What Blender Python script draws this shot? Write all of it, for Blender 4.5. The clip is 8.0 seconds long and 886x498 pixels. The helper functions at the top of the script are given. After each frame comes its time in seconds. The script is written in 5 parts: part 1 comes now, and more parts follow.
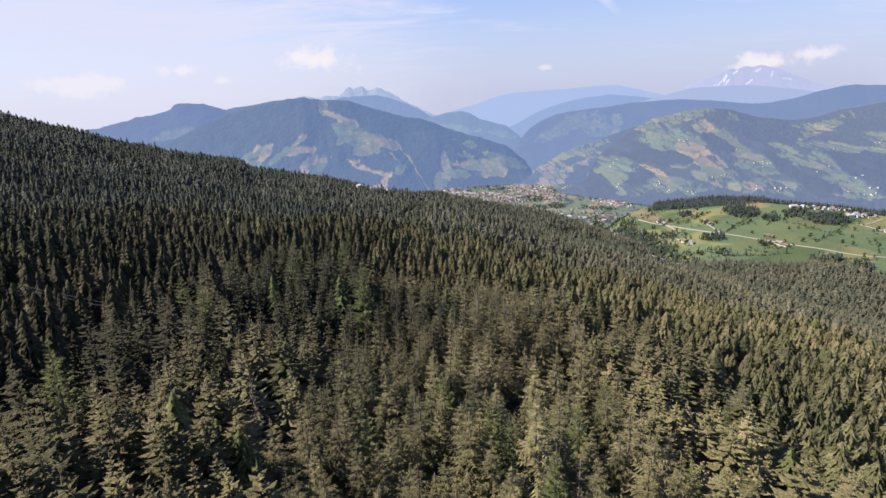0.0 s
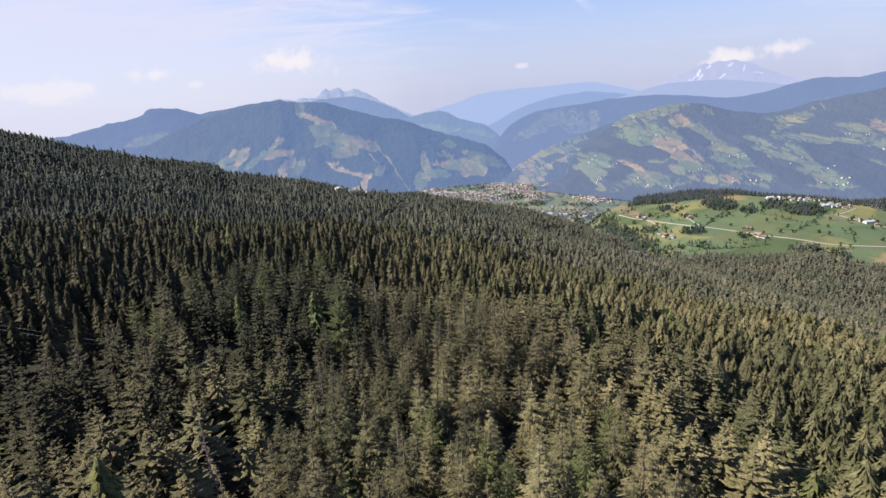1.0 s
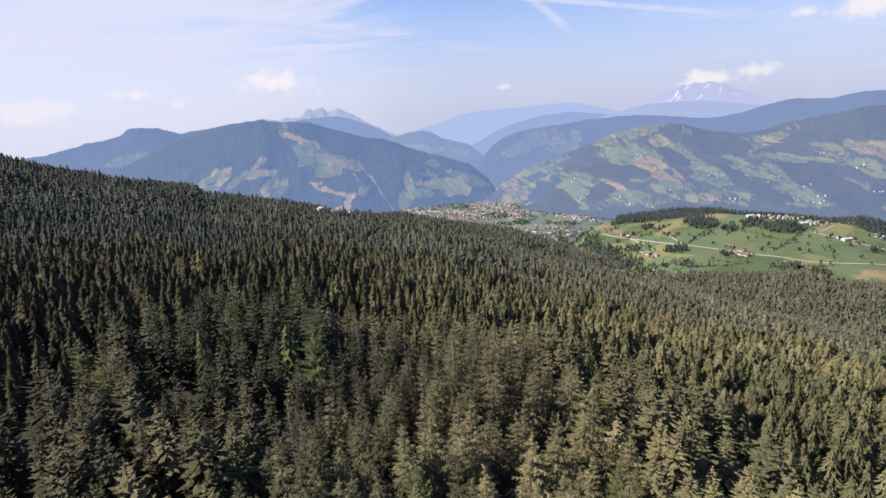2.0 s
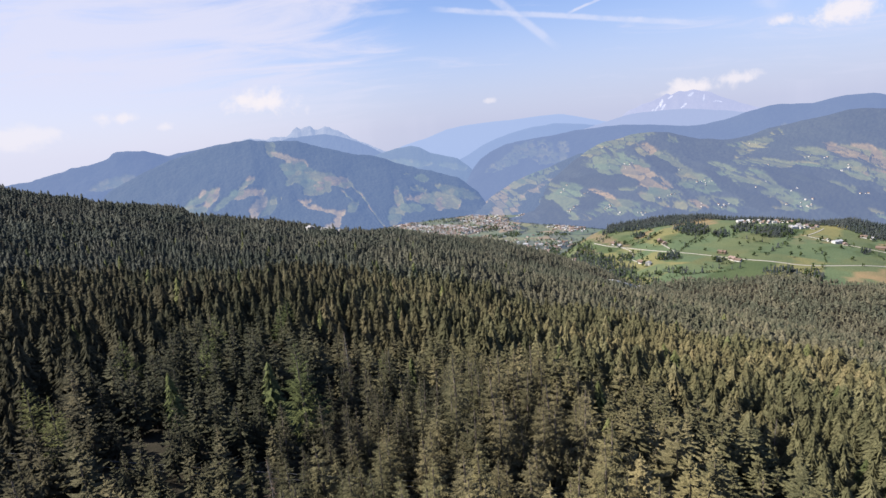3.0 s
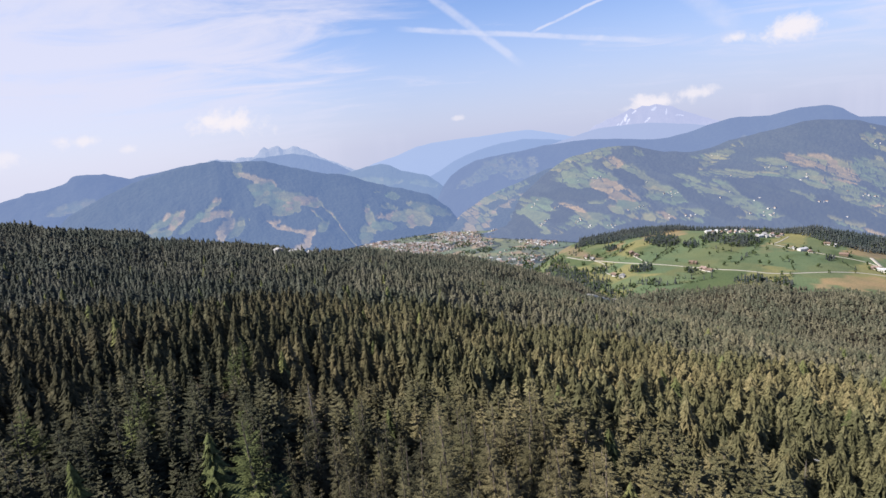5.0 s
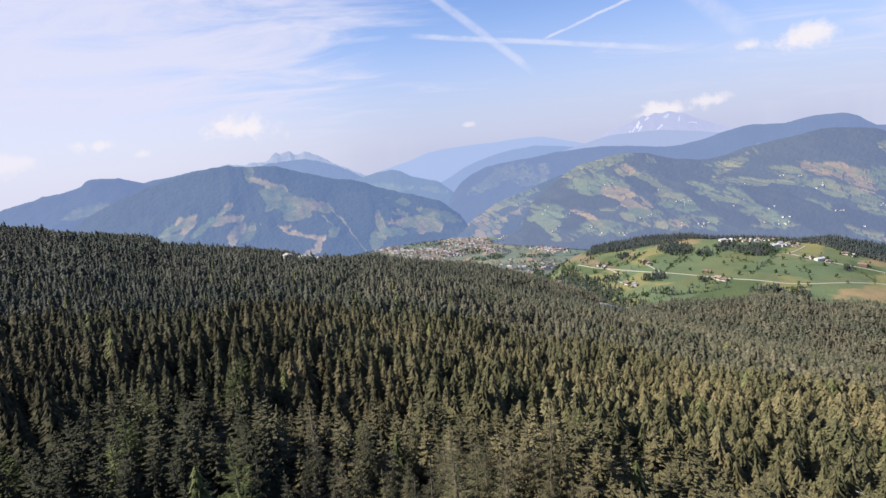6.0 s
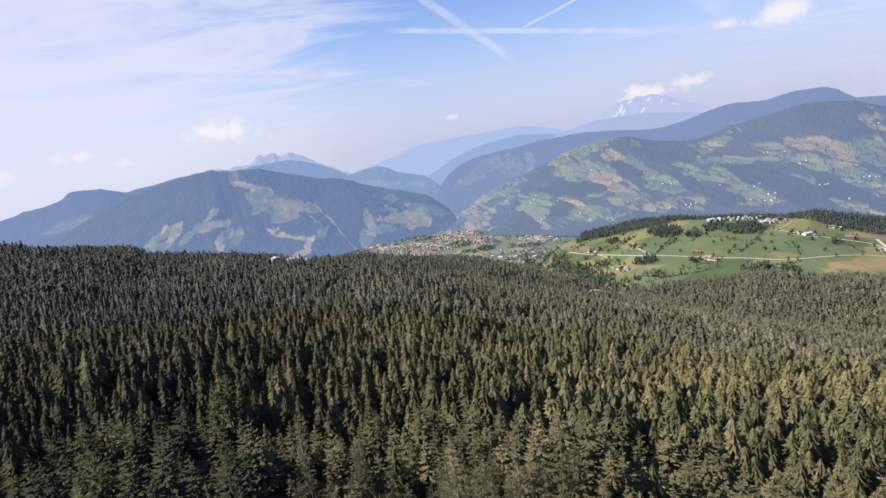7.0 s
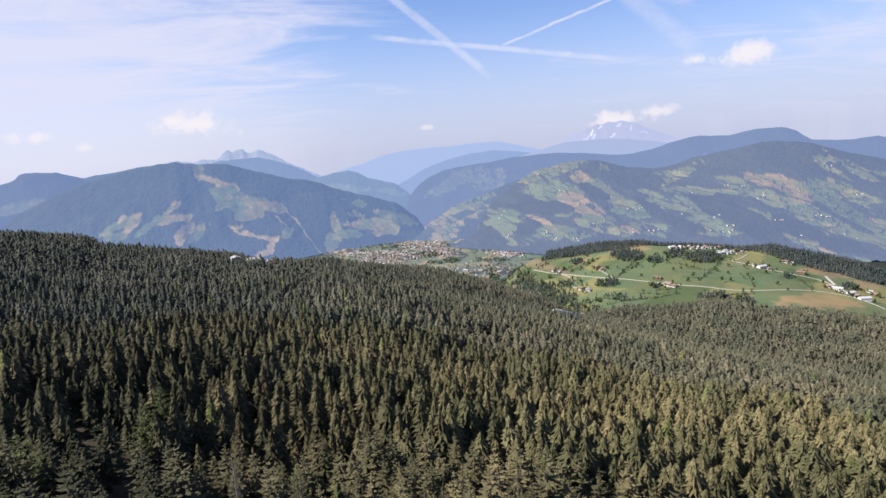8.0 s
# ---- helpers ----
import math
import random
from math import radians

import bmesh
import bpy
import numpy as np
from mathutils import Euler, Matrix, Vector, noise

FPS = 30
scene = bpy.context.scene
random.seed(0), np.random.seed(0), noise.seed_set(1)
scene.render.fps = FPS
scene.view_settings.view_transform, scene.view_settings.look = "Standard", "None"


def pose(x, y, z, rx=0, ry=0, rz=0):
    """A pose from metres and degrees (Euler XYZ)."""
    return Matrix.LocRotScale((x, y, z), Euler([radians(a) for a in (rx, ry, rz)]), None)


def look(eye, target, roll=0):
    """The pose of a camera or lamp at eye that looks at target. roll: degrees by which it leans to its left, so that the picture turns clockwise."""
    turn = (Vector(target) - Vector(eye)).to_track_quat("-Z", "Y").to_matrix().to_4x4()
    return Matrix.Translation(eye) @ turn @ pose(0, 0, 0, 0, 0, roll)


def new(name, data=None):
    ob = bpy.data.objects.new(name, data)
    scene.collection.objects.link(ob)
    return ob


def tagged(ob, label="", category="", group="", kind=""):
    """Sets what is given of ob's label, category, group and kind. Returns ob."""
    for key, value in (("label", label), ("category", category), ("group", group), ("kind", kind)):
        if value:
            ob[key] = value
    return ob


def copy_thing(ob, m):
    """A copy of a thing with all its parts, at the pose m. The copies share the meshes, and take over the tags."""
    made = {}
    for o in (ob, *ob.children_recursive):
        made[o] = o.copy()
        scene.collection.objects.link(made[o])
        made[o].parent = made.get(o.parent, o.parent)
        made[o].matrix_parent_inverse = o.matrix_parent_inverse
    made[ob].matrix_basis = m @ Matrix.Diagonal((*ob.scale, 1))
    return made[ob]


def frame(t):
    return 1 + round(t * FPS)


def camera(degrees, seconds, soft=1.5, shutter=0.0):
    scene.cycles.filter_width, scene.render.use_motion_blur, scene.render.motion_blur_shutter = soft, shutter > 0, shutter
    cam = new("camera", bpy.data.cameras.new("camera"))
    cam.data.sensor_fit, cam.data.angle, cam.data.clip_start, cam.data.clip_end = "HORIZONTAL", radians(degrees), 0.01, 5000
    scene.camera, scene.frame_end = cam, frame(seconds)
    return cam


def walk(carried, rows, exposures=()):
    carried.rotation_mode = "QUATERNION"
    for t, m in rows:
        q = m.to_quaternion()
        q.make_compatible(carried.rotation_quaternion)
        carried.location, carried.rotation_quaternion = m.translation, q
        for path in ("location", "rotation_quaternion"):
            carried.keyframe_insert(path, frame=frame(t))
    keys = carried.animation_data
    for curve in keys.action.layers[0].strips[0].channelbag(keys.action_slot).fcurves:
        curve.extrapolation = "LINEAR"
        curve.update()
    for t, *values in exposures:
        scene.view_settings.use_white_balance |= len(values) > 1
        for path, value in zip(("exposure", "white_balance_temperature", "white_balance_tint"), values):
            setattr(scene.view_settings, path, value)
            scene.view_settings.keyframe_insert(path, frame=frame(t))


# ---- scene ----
cam = camera(78.65, 8.0)

EYE = 560.0                      # height of the eye over the valley floor at the start
# seconds, x, y, rise, pitch, roll, yaw
ROWS = [
    (0, 0.00, 0.00, 0.00, -16.00, 2.50, -0.00),
    (0.5, 0.01, 6.08, -0.55, -16.28, 3.40, -1.31),
    (1, -0.02, 12.07, -1.09, -16.13, 3.54, -2.27),
    (1.5, -0.08, 17.96, -1.60, -15.41, 3.54, -3.15),
    (1.7, -0.11, 20.28, -1.81, -14.91, 3.40, -3.54),
    (2.8, -0.26, 32.69, -2.84, -13.02, 4.31, -5.25),
    (3, -0.27, 34.87, -3.01, -12.83, 4.97, -5.28),
    (3.5, -0.30, 40.22, -3.42, -12.53, 5.71, -5.12),
    (4, -0.28, 45.42, -3.80, -11.94, 6.12, -6.07),
    (4.5, -0.20, 50.43, -4.13, -11.74, 6.70, -7.76),
    (4.7, -0.15, 52.39, -4.25, -11.70, 6.57, -8.41),
    (5.8, 0.38, 62.59, -4.79, -10.38, 4.55, -7.43),
    (6, 0.53, 64.34, -4.86, -10.61, 5.62, -7.35),
    (6.5, 0.98, 68.55, -5.00, -10.87, 7.50, -7.43),
    (7, 1.57, 72.54, -5.09, -11.47, 8.41, -8.96),
    (7.5, 2.30, 76.28, -5.11, -11.30, 7.01, -10.80),
    (8, 3.19, 79.78, -5.06, -10.70, 4.04, -11.76),
]
walk(cam, [(t, pose(x, y, EYE + z, 90 + p, r, w)) for t, x, y, z, p, r, w in ROWS])

# ---- world and sun ----
SUN_AZ, SUN_EL = radians(-89), radians(44)      # azimuth from +y towards +x


def link(tree, a, b):
    tree.links.new(a, b)


def value_node(tree, op, a, b=None, c=None, clamp=False):
    n = tree.nodes.new("ShaderNodeMath")
    n.operation, n.use_clamp = op, clamp
    for i, v in enumerate((a, b, c)):
        if v is None:
            continue
        if isinstance(v, (int, float)):
            n.inputs[i].default_value = v
        else:
            link(tree, v, n.inputs[i])
    return n.outputs[0]


def mix_node(tree, fac, a, b, blend="MIX"):
    n = tree.nodes.new("ShaderNodeMix")
    n.data_type, n.blend_type = "RGBA", blend
    for sock, v in ((n.inputs[0], fac), (n.inputs[6], a), (n.inputs[7], b)):
        if isinstance(v, (int, float)):
            sock.default_value = v
        elif isinstance(v, tuple):
            sock.default_value = (*v, 1)
        else:
            link(tree, v, sock)
    return n.outputs[2]


def noise_node(tree, vector, scale, detail=4, rough=0.55, dist=0.0):
    n = tree.nodes.new("ShaderNodeTexNoise")
    n.inputs["Scale"].default_value, n.inputs["Detail"].default_value = scale, detail
    n.inputs["Roughness"].default_value, n.inputs["Distortion"].default_value = rough, dist
    if vector is not None:
        link(tree, vector, n.inputs["Vector"])
    return n.outputs["Fac"]


def step_node(tree, v, lo, hi, a=0.0, b=1.0):
    n = tree.nodes.new("ShaderNodeMapRange")
    n.interpolation_type = "SMOOTHSTEP"
    link(tree, v, n.inputs["Value"])
    for key, x in (("From Min", lo), ("From Max", hi), ("To Min", a), ("To Max", b)):
        n.inputs[key].default_value = x
    return n.outputs["Result"]


def map_node(tree, vector, scale=(1, 1, 1), rot=(0, 0, 0)):
    n = tree.nodes.new("ShaderNodeMapping")
    n.inputs["Scale"].default_value, n.inputs["Rotation"].default_value = scale, rot
    link(tree, vector, n.inputs["Vector"])
    return n.outputs["Vector"]


def heading(az_ratio, slope):
    """The unit way to a point of the sky: sideways and up for each metre ahead."""
    return Vector((az_ratio, 1, slope)).normalized()


def make_world():
    world = bpy.data.worlds.new("sky")
    scene.world = world
    world.use_nodes = True
    tree = world.node_tree
    tree.nodes.clear()
    sky = tree.nodes.new("ShaderNodeTexSky")
    sky.sky_type, sky.sun_disc = "NISHITA", False
    sky.sun_elevation, sky.sun_rotation = SUN_EL, SUN_AZ
    sky.altitude, sky.air_density, sky.dust_density, sky.ozone_density = 1300, 1.0, 2.2, 1.6
    way = tree.nodes.new("ShaderNodeTexCoord").outputs["Generated"]
    part = tree.nodes.new("ShaderNodeSeparateXYZ")
    link(tree, way, part.inputs[0])
    up = value_node(tree, "MAXIMUM", part.outputs[2], 0.02)

    def dot(v):
        n = tree.nodes.new("ShaderNodeVectorMath")
        n.operation = "DOT_PRODUCT"
        link(tree, way, n.inputs[0])
        n.inputs[1].default_value = v
        return n.outputs["Value"]

    # the way projected on a high flat layer, for thin streaked cloud
    over = tree.nodes.new("ShaderNodeCombineXYZ")
    reach = value_node(tree, "ADD", up, 0.10)
    link(tree, value_node(tree, "DIVIDE", part.outputs[0], reach), over.inputs[0])
    link(tree, value_node(tree, "DIVIDE", part.outputs[1], reach), over.inputs[1])
    veil_map = map_node(tree, over.outputs[0], (0.75, 1.45, 1), (0, 0, radians(12)))
    streak = noise_node(tree, veil_map, 1.4, 8, 0.62, 0.8)
    broad = noise_node(tree, over.outputs[0], 0.55, 2, 0.5)
    sunny = step_node(tree, dot(heading(-0.80, 0.28)), 0.66, 0.985, -0.15, 0.20)
    sunny = value_node(tree, "ADD", sunny, step_node(tree, dot(heading(1.25, 0.20)), 0.90, 1.0, 0.0, 0.15))
    cover = value_node(tree, "ADD", value_node(tree, "ADD", value_node(tree, "MULTIPLY", streak, 0.75), value_node(tree, "MULTIPLY", broad, 0.35)), sunny)
    veil = value_node(tree, "MULTIPLY", step_node(tree, cover, 0.44, 0.76, 0.0, 0.9), step_node(tree, part.outputs[2], 0.03, 0.13, 0.3, 1.0))
    # pale haze low in the sky
    low = step_node(tree, part.outputs[2], 0.0, 0.26, 0.86, 0.04)
    base = mix_node(tree, 1.0, sky.outputs[0], (SKY_GAIN * 1.0, SKY_GAIN * 1.12, SKY_GAIN * 1.42), "MULTIPLY")
    pale = mix_node(tree, step_node(tree, dot(heading(-0.80, 0.10)), 0.70, 0.98), (0.590, 0.620, 0.83), (0.76, 0.762, 0.93))
    base = mix_node(tree, low, base, pale)
    base = mix_node(tree, veil, base, (0.76, 0.77, 0.95))

    # vapour trails: arcs of great circles, frayed by noise
    fray = noise_node(tree, way, 26.0, 4, 0.6)

    def trail(a, b, width, strength, ends):
        va, vb = heading(*a), heading(*b)
        axis = va.cross(vb).normalized()
        mid = (va + vb).normalized()
        half = va.angle(vb) / 2
        off = value_node(tree, "ABSOLUTE", value_node(tree, "ADD", dot(axis), value_node(tree, "MULTIPLY_ADD", fray, 0.006, -0.003)))
        line = step_node(tree, off, width * 0.25, width, 1.0, 0.0)
        span = step_node(tree, dot(mid), math.cos(half * (1 + ends)), math.cos(half * (1 - ends)))
        rag = step_node(tree, fray, 0.30, 0.62, 0.45, 1.0)
        return value_node(tree, "MULTIPLY", value_node(tree, "MULTIPLY", line, span), value_node(tree, "MULTIPLY", rag, strength))

    for spec in TRAILS:
        base = mix_node(tree, trail(*spec), base, (0.80, 0.815, 0.97))

    # fair-weather clouds: ragged heaps with a flat foot
    puff = noise_node(tree, way, 17.0, 6, 0.62, 0.4)
    fine = noise_node(tree, way, 60.0, 4, 0.6)

    def heap(at, wide, high, strength):
        c = heading(*at)
        side = c.cross(Vector((0, 0, 1))).normalized()
        top = side.cross(c)
        u = value_node(tree, "MULTIPLY", dot(side), 1 / wide)
        v = value_node(tree, "MULTIPLY", dot(top), 1 / high)
        r = value_node(tree, "SQRT", value_node(tree, "ADD", value_node(tree, "MULTIPLY", u, u), value_node(tree, "MULTIPLY", v, v)))
        edge = value_node(tree, "ADD", r, value_node(tree, "MULTIPLY_ADD", puff, -3.0, 1.5))
        edge = value_node(tree, "ADD", edge, value_node(tree, "MULTIPLY_ADD", fine, -1.0, 0.5))
        body = step_node(tree, edge, 0.25, 1.15, strength, 0.0)
        return value_node(tree, "MULTIPLY", body, step_node(tree, dot(c), 0.6, 0.7))

    for spec in HEAPS:
        base = mix_node(tree, heap(*spec), base, (0.93, 0.885, 0.94))
    back = tree.nodes.new("ShaderNodeBackground")
    back.inputs["Strength"].default_value = 0.5
    link(tree, base, back.inputs["Color"])
    out = tree.nodes.new("ShaderNodeOutputWorld")
    link(tree, back.outputs[0], out.inputs["Surface"])


SKY_GAIN = 0.135
TRAILS = [
    ((0.125, 0.268), (0.300, 0.127), 0.0095, 0.46, 0.20),
    ((0.110, 0.195), (0.560, 0.143), 0.0062, 0.58, 0.16),
    ((-0.075, 0.195), (0.040, 0.198), 0.0060, 0.22, 0.40),
    ((0.335, 0.176), (0.560, 0.254), 0.0032, 0.70, 0.10),
    ((0.560, 0.275), (0.730, 0.160), 0.0200, 0.30, 0.20),
]
HEAPS = [
    ((-0.205, 0.066), 0.054, 0.027, 1.0),
    ((-0.453, 0.060), 0.040, 0.011, 0.75),
    ((-0.389, 0.040), 0.014, 0.008, 0.60),
    ((-0.62, 0.045), 0.060, 0.016, 0.60),
    ((0.854, 0.142), 0.037, 0.017, 0.95),
    ((0.734, 0.135), 0.025, 0.010, 0.85),
    ((0.575, 0.030), 0.056, 0.016, 0.90),
    ((0.640, 0.040), 0.044, 0.010, 0.75),
    ((0.525, 0.024), 0.030, 0.009, 0.60),
    ((0.180, 0.037), 0.013, 0.005, 0.55),
]
scene.view_settings.exposure = 1.0
make_world()
sun = new("sun", bpy.data.lights.new("sun", "SUN"))
sun.data.energy, sun.data.angle, sun.data.color = 5.0, radians(0.6), (1.0, 0.945, 0.87)
to_sun = Vector((math.sin(SUN_AZ) * math.cos(SUN_EL), math.cos(SUN_AZ) * math.cos(SUN_EL), math.sin(SUN_EL)))
sun.matrix_world = look(to_sun * 2000 + Vector((0, 500, 500)), (0, 500, 500))

# ---- materials ----
def material(name):
    m = bpy.data.materials.new(name)
    m.use_nodes = True
    tree = m.node_tree
    shader = tree.nodes["Principled BSDF"]
    shader.inputs["Roughness"].default_value = 0.85
    shader.inputs["Specular IOR Level"].default_value = 0.25
    return m, tree, shader


def place(tree):
    return tree.nodes.new("ShaderNodeNewGeometry").outputs["Position"]


def bump(tree, shader, height, strength, distance):
    n = tree.nodes.new("ShaderNodeBump")
    n.inputs["Strength"].default_value, n.inputs["Distance"].default_value = strength, distance
    link(tree, height, n.inputs["Height"])
    link(tree, n.outputs["Normal"], shader.inputs["Normal"])


def attr(tree, name):
    n = tree.nodes.new("ShaderNodeAttribute")
    n.attribute_name = name
    return n


def needle_material(name, dark, light, tip, old=None, rough=0.8):
    """Foliage: two tones by clump, and a tone of its own for each tree. old: the tones of old trees, with sunlit
    brightness put in (attribute "age").
    """
    m, tree, shader = material(name)
    p = place(tree)
    own = tree.nodes.new("ShaderNodeObjectInfo").outputs["Random"]
    tree_tone = attr(tree, "tone").outputs["Fac"]
    tone = value_node(tree, "FRACT", value_node(tree, "ADD", own, tree_tone))
    clump = noise_node(tree, p, 1.3, 3)
    grain = noise_node(tree, p, 2.3, 5, 0.75)
    stand = noise_node(tree, p, 0.014, 4, 0.6)

    def needles(a, b, c):
        n = mix_node(tree, step_node(tree, clump, 0.3, 0.7), a, b)
        return mix_node(tree, step_node(tree, tone, 0.45, 1.0, 0.0, 0.8), n, c)

    c = needles(dark, light, tip)
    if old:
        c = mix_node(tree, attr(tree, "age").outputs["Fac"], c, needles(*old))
    c = mix_node(tree, step_node(tree, stand, 0.42, 0.60, 0.0, 0.6), c, mix_node(tree, 1.0, c, (0.58, 0.72, 0.74), "MULTIPLY"))
    vigour = value_node(tree, "FRACT", value_node(tree, "MULTIPLY", tone, 7.0))
    c = mix_node(tree, vigour, mix_node(tree, 1.0, c, (0.76, 0.78, 0.76), "MULTIPLY"), mix_node(tree, 1.0, c, (1.22, 1.18, 1.12), "MULTIPLY"))
    c = mix_node(tree, step_node(tree, grain, 0.42, 0.60, 0.0, 0.8), c, mix_node(tree, 1.0, c, (0.44, 0.47, 0.45), "MULTIPLY"))
    link(tree, c, shader.inputs["Base Color"])
    shader.inputs["Roughness"].default_value = rough
    shader.inputs["Specular IOR Level"].default_value = 0.06
    bump(tree, shader, grain, 0.9, 0.35)
    return m


def bark_material(name, a, b):
    m, tree, shader = material(name)
    p = map_node(tree, place(tree), (6, 6, 1.2))
    n = noise_node(tree, p, 2.0, 5)
    link(tree, mix_node(tree, n, a, b), shader.inputs["Base Color"])
    bump(tree, shader, n, 0.6, 0.04)
    return m


def cover_material(name, fine, coarse, relief, glow=None, gain=1.0):
    """Land: the cover's own colour, mottled at two scales. glow: the light of the air before distant land."""
    m, tree, shader = material(name)
    p = place(tree)
    base = attr(tree, "cover").outputs["Color"]
    n1, n2 = noise_node(tree, p, fine, 5, 0.6), noise_node(tree, p, coarse, 4, 0.6)
    c = mix_node(tree, step_node(tree, n1, 0.25, 0.75, 0.0, 0.75), base, mix_node(tree, 1.0, base, (0.5, 0.55, 0.5), "MULTIPLY"))
    c = mix_node(tree, step_node(tree, n2, 0.3, 0.7, 0.0, 0.6), c, mix_node(tree, 1.0, c, (1.35, 1.2, 1.1), "MULTIPLY"))
    link(tree, c, shader.inputs["Base Color"])
    shader.inputs["Roughness"].default_value = 0.95
    shader.inputs["Specular IOR Level"].default_value = 0.1
    bump(tree, shader, n1, 0.8, relief)
    # haze is put in as an even emission of the land itself
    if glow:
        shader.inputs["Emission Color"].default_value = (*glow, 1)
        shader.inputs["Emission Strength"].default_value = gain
    return m


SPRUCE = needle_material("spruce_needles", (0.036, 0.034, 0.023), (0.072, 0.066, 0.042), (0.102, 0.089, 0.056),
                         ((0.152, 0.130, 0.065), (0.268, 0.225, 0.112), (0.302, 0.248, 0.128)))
# far slope: the same spruces, with distance haze put into the needle colours
HAZED_SPRUCE = needle_material("hazed_spruce_needles", (0.038, 0.040, 0.034), (0.073, 0.075, 0.063), (0.100, 0.099, 0.082),
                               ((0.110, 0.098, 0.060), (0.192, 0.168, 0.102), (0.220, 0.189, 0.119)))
# copses and crest wood: needles tinted blue-grey for the air before them
HAZED_HILL_SPRUCE = needle_material("hazed_hill_spruce_needles", (0.036, 0.042, 0.044), (0.060, 0.068, 0.070), (0.074, 0.082, 0.082))
LARCH = needle_material("larch_needles", (0.096, 0.101, 0.043), (0.142, 0.146, 0.060), (0.170, 0.170, 0.074))
DEAD = needle_material("dead_twigs", (0.13, 0.088, 0.070), (0.22, 0.158, 0.130), (0.25, 0.195, 0.165))
LEAVES = needle_material("broad_leaves", (0.035, 0.050, 0.024), (0.060, 0.080, 0.032), (0.075, 0.090, 0.038))
BARK = bark_material("bark", (0.10, 0.075, 0.055), (0.20, 0.165, 0.135))
GREY_BARK = bark_material("dead_bark", (0.15, 0.13, 0.11), (0.26, 0.235, 0.21))
GROUND = cover_material("ground_cover", 0.35, 0.012, 0.5)

# ---- the lie of the land (heights over the valley floor) ----
def smooth(x, a, b):
    t = np.clip((x - a) / (b - a), 0, 1)
    return t * t * (3 - 2 * t)


def soft(x, w):
    """A bend from 0 to slope 1 round x = 0, w wide."""
    return w * np.logaddexp(0, np.asarray(x, float) / w)


def soft_max(a, b, w):
    return b + soft(a - b, w)


def ripple(x, y, size, seed=0):
    """Cheap rolling relief in -1..1: a few crossed sines."""
    r = np.random.RandomState(seed)
    out = 0
    for k in range(5):
        a, p, q = r.uniform(0, 2 * np.pi), r.uniform(0, 2 * np.pi), r.uniform(0.7, 1.6)
        out = out + np.sin((x * np.cos(a) + y * np.sin(a)) * 2 * np.pi * q / size + p)
    return out / 3.0


def lattice(i, j, seed):
    """A fixed random number in 0..1 for each crossing of a lattice."""
    return np.abs(np.sin(i * 127.1 + j * 311.7 + seed * 74.7) * 43758.5453) % 1


def grain(x, y, size, seed=0):
    """Smooth noise in -1..1 with no repeat."""
    x, y = np.asarray(x, float) / size, np.asarray(y, float) / size
    i, j = np.floor(x), np.floor(y)
    u, v = x - i, y - j
    u, v = u * u * (3 - 2 * u), v * v * (3 - 2 * v)
    a = lattice(i, j, seed) * (1 - u) + lattice(i + 1, j, seed) * u
    b = lattice(i, j + 1, seed) * (1 - u) + lattice(i + 1, j + 1, seed) * u
    return 2 * (a * (1 - v) + b * v) - 1


def rugged(x, y, size, seed=0, octaves=4):
    """Fractal noise in about -1..1."""
    out, a = 0, 1.0
    for k in range(octaves):
        out = out + a * grain(x + 37.7 * k, y - 19.3 * k, size / 2.1 ** k, seed + k)
        a *= 0.52
    return out / 1.5


def parcels(x, y, wide, high, seed):
    """Uneven fields: for each place the middle of its field, a random number of the field, and how far its edge is."""
    u, v = x / wide, y / high
    i, j = np.floor(u), np.floor(v)
    best, second = np.full(u.shape, 9.0), np.full(u.shape, 9.0)
    cx, cy, own = np.zeros(u.shape), np.zeros(u.shape), np.zeros(u.shape)
    for di in (-1, 0, 1):
        for dj in (-1, 0, 1):
            p = i + di + 0.1 + 0.8 * lattice(i + di, j + dj, seed)
            q = j + dj + 0.1 + 0.8 * lattice(i + di, j + dj, seed + 5)
            d = np.hypot(u - p, v - q)
            new_best = d < best
            second = np.where(new_best, best, np.minimum(second, d))
            cx, cy = np.where(new_best, p * wide, cx), np.where(new_best, q * high, cy)
            own = np.where(new_best, lattice(i + di, j + dj, seed + 9), own)
            best = np.where(new_best, d, best)
    return cx, cy, own, second - best


def crest_x(x, y):
    """Distance behind the crest of the meadow hill, and where along it."""
    d = (y - (1500 - 0.62 * (x - 1150))) / 1.177
    return d, x - 0.527 * d


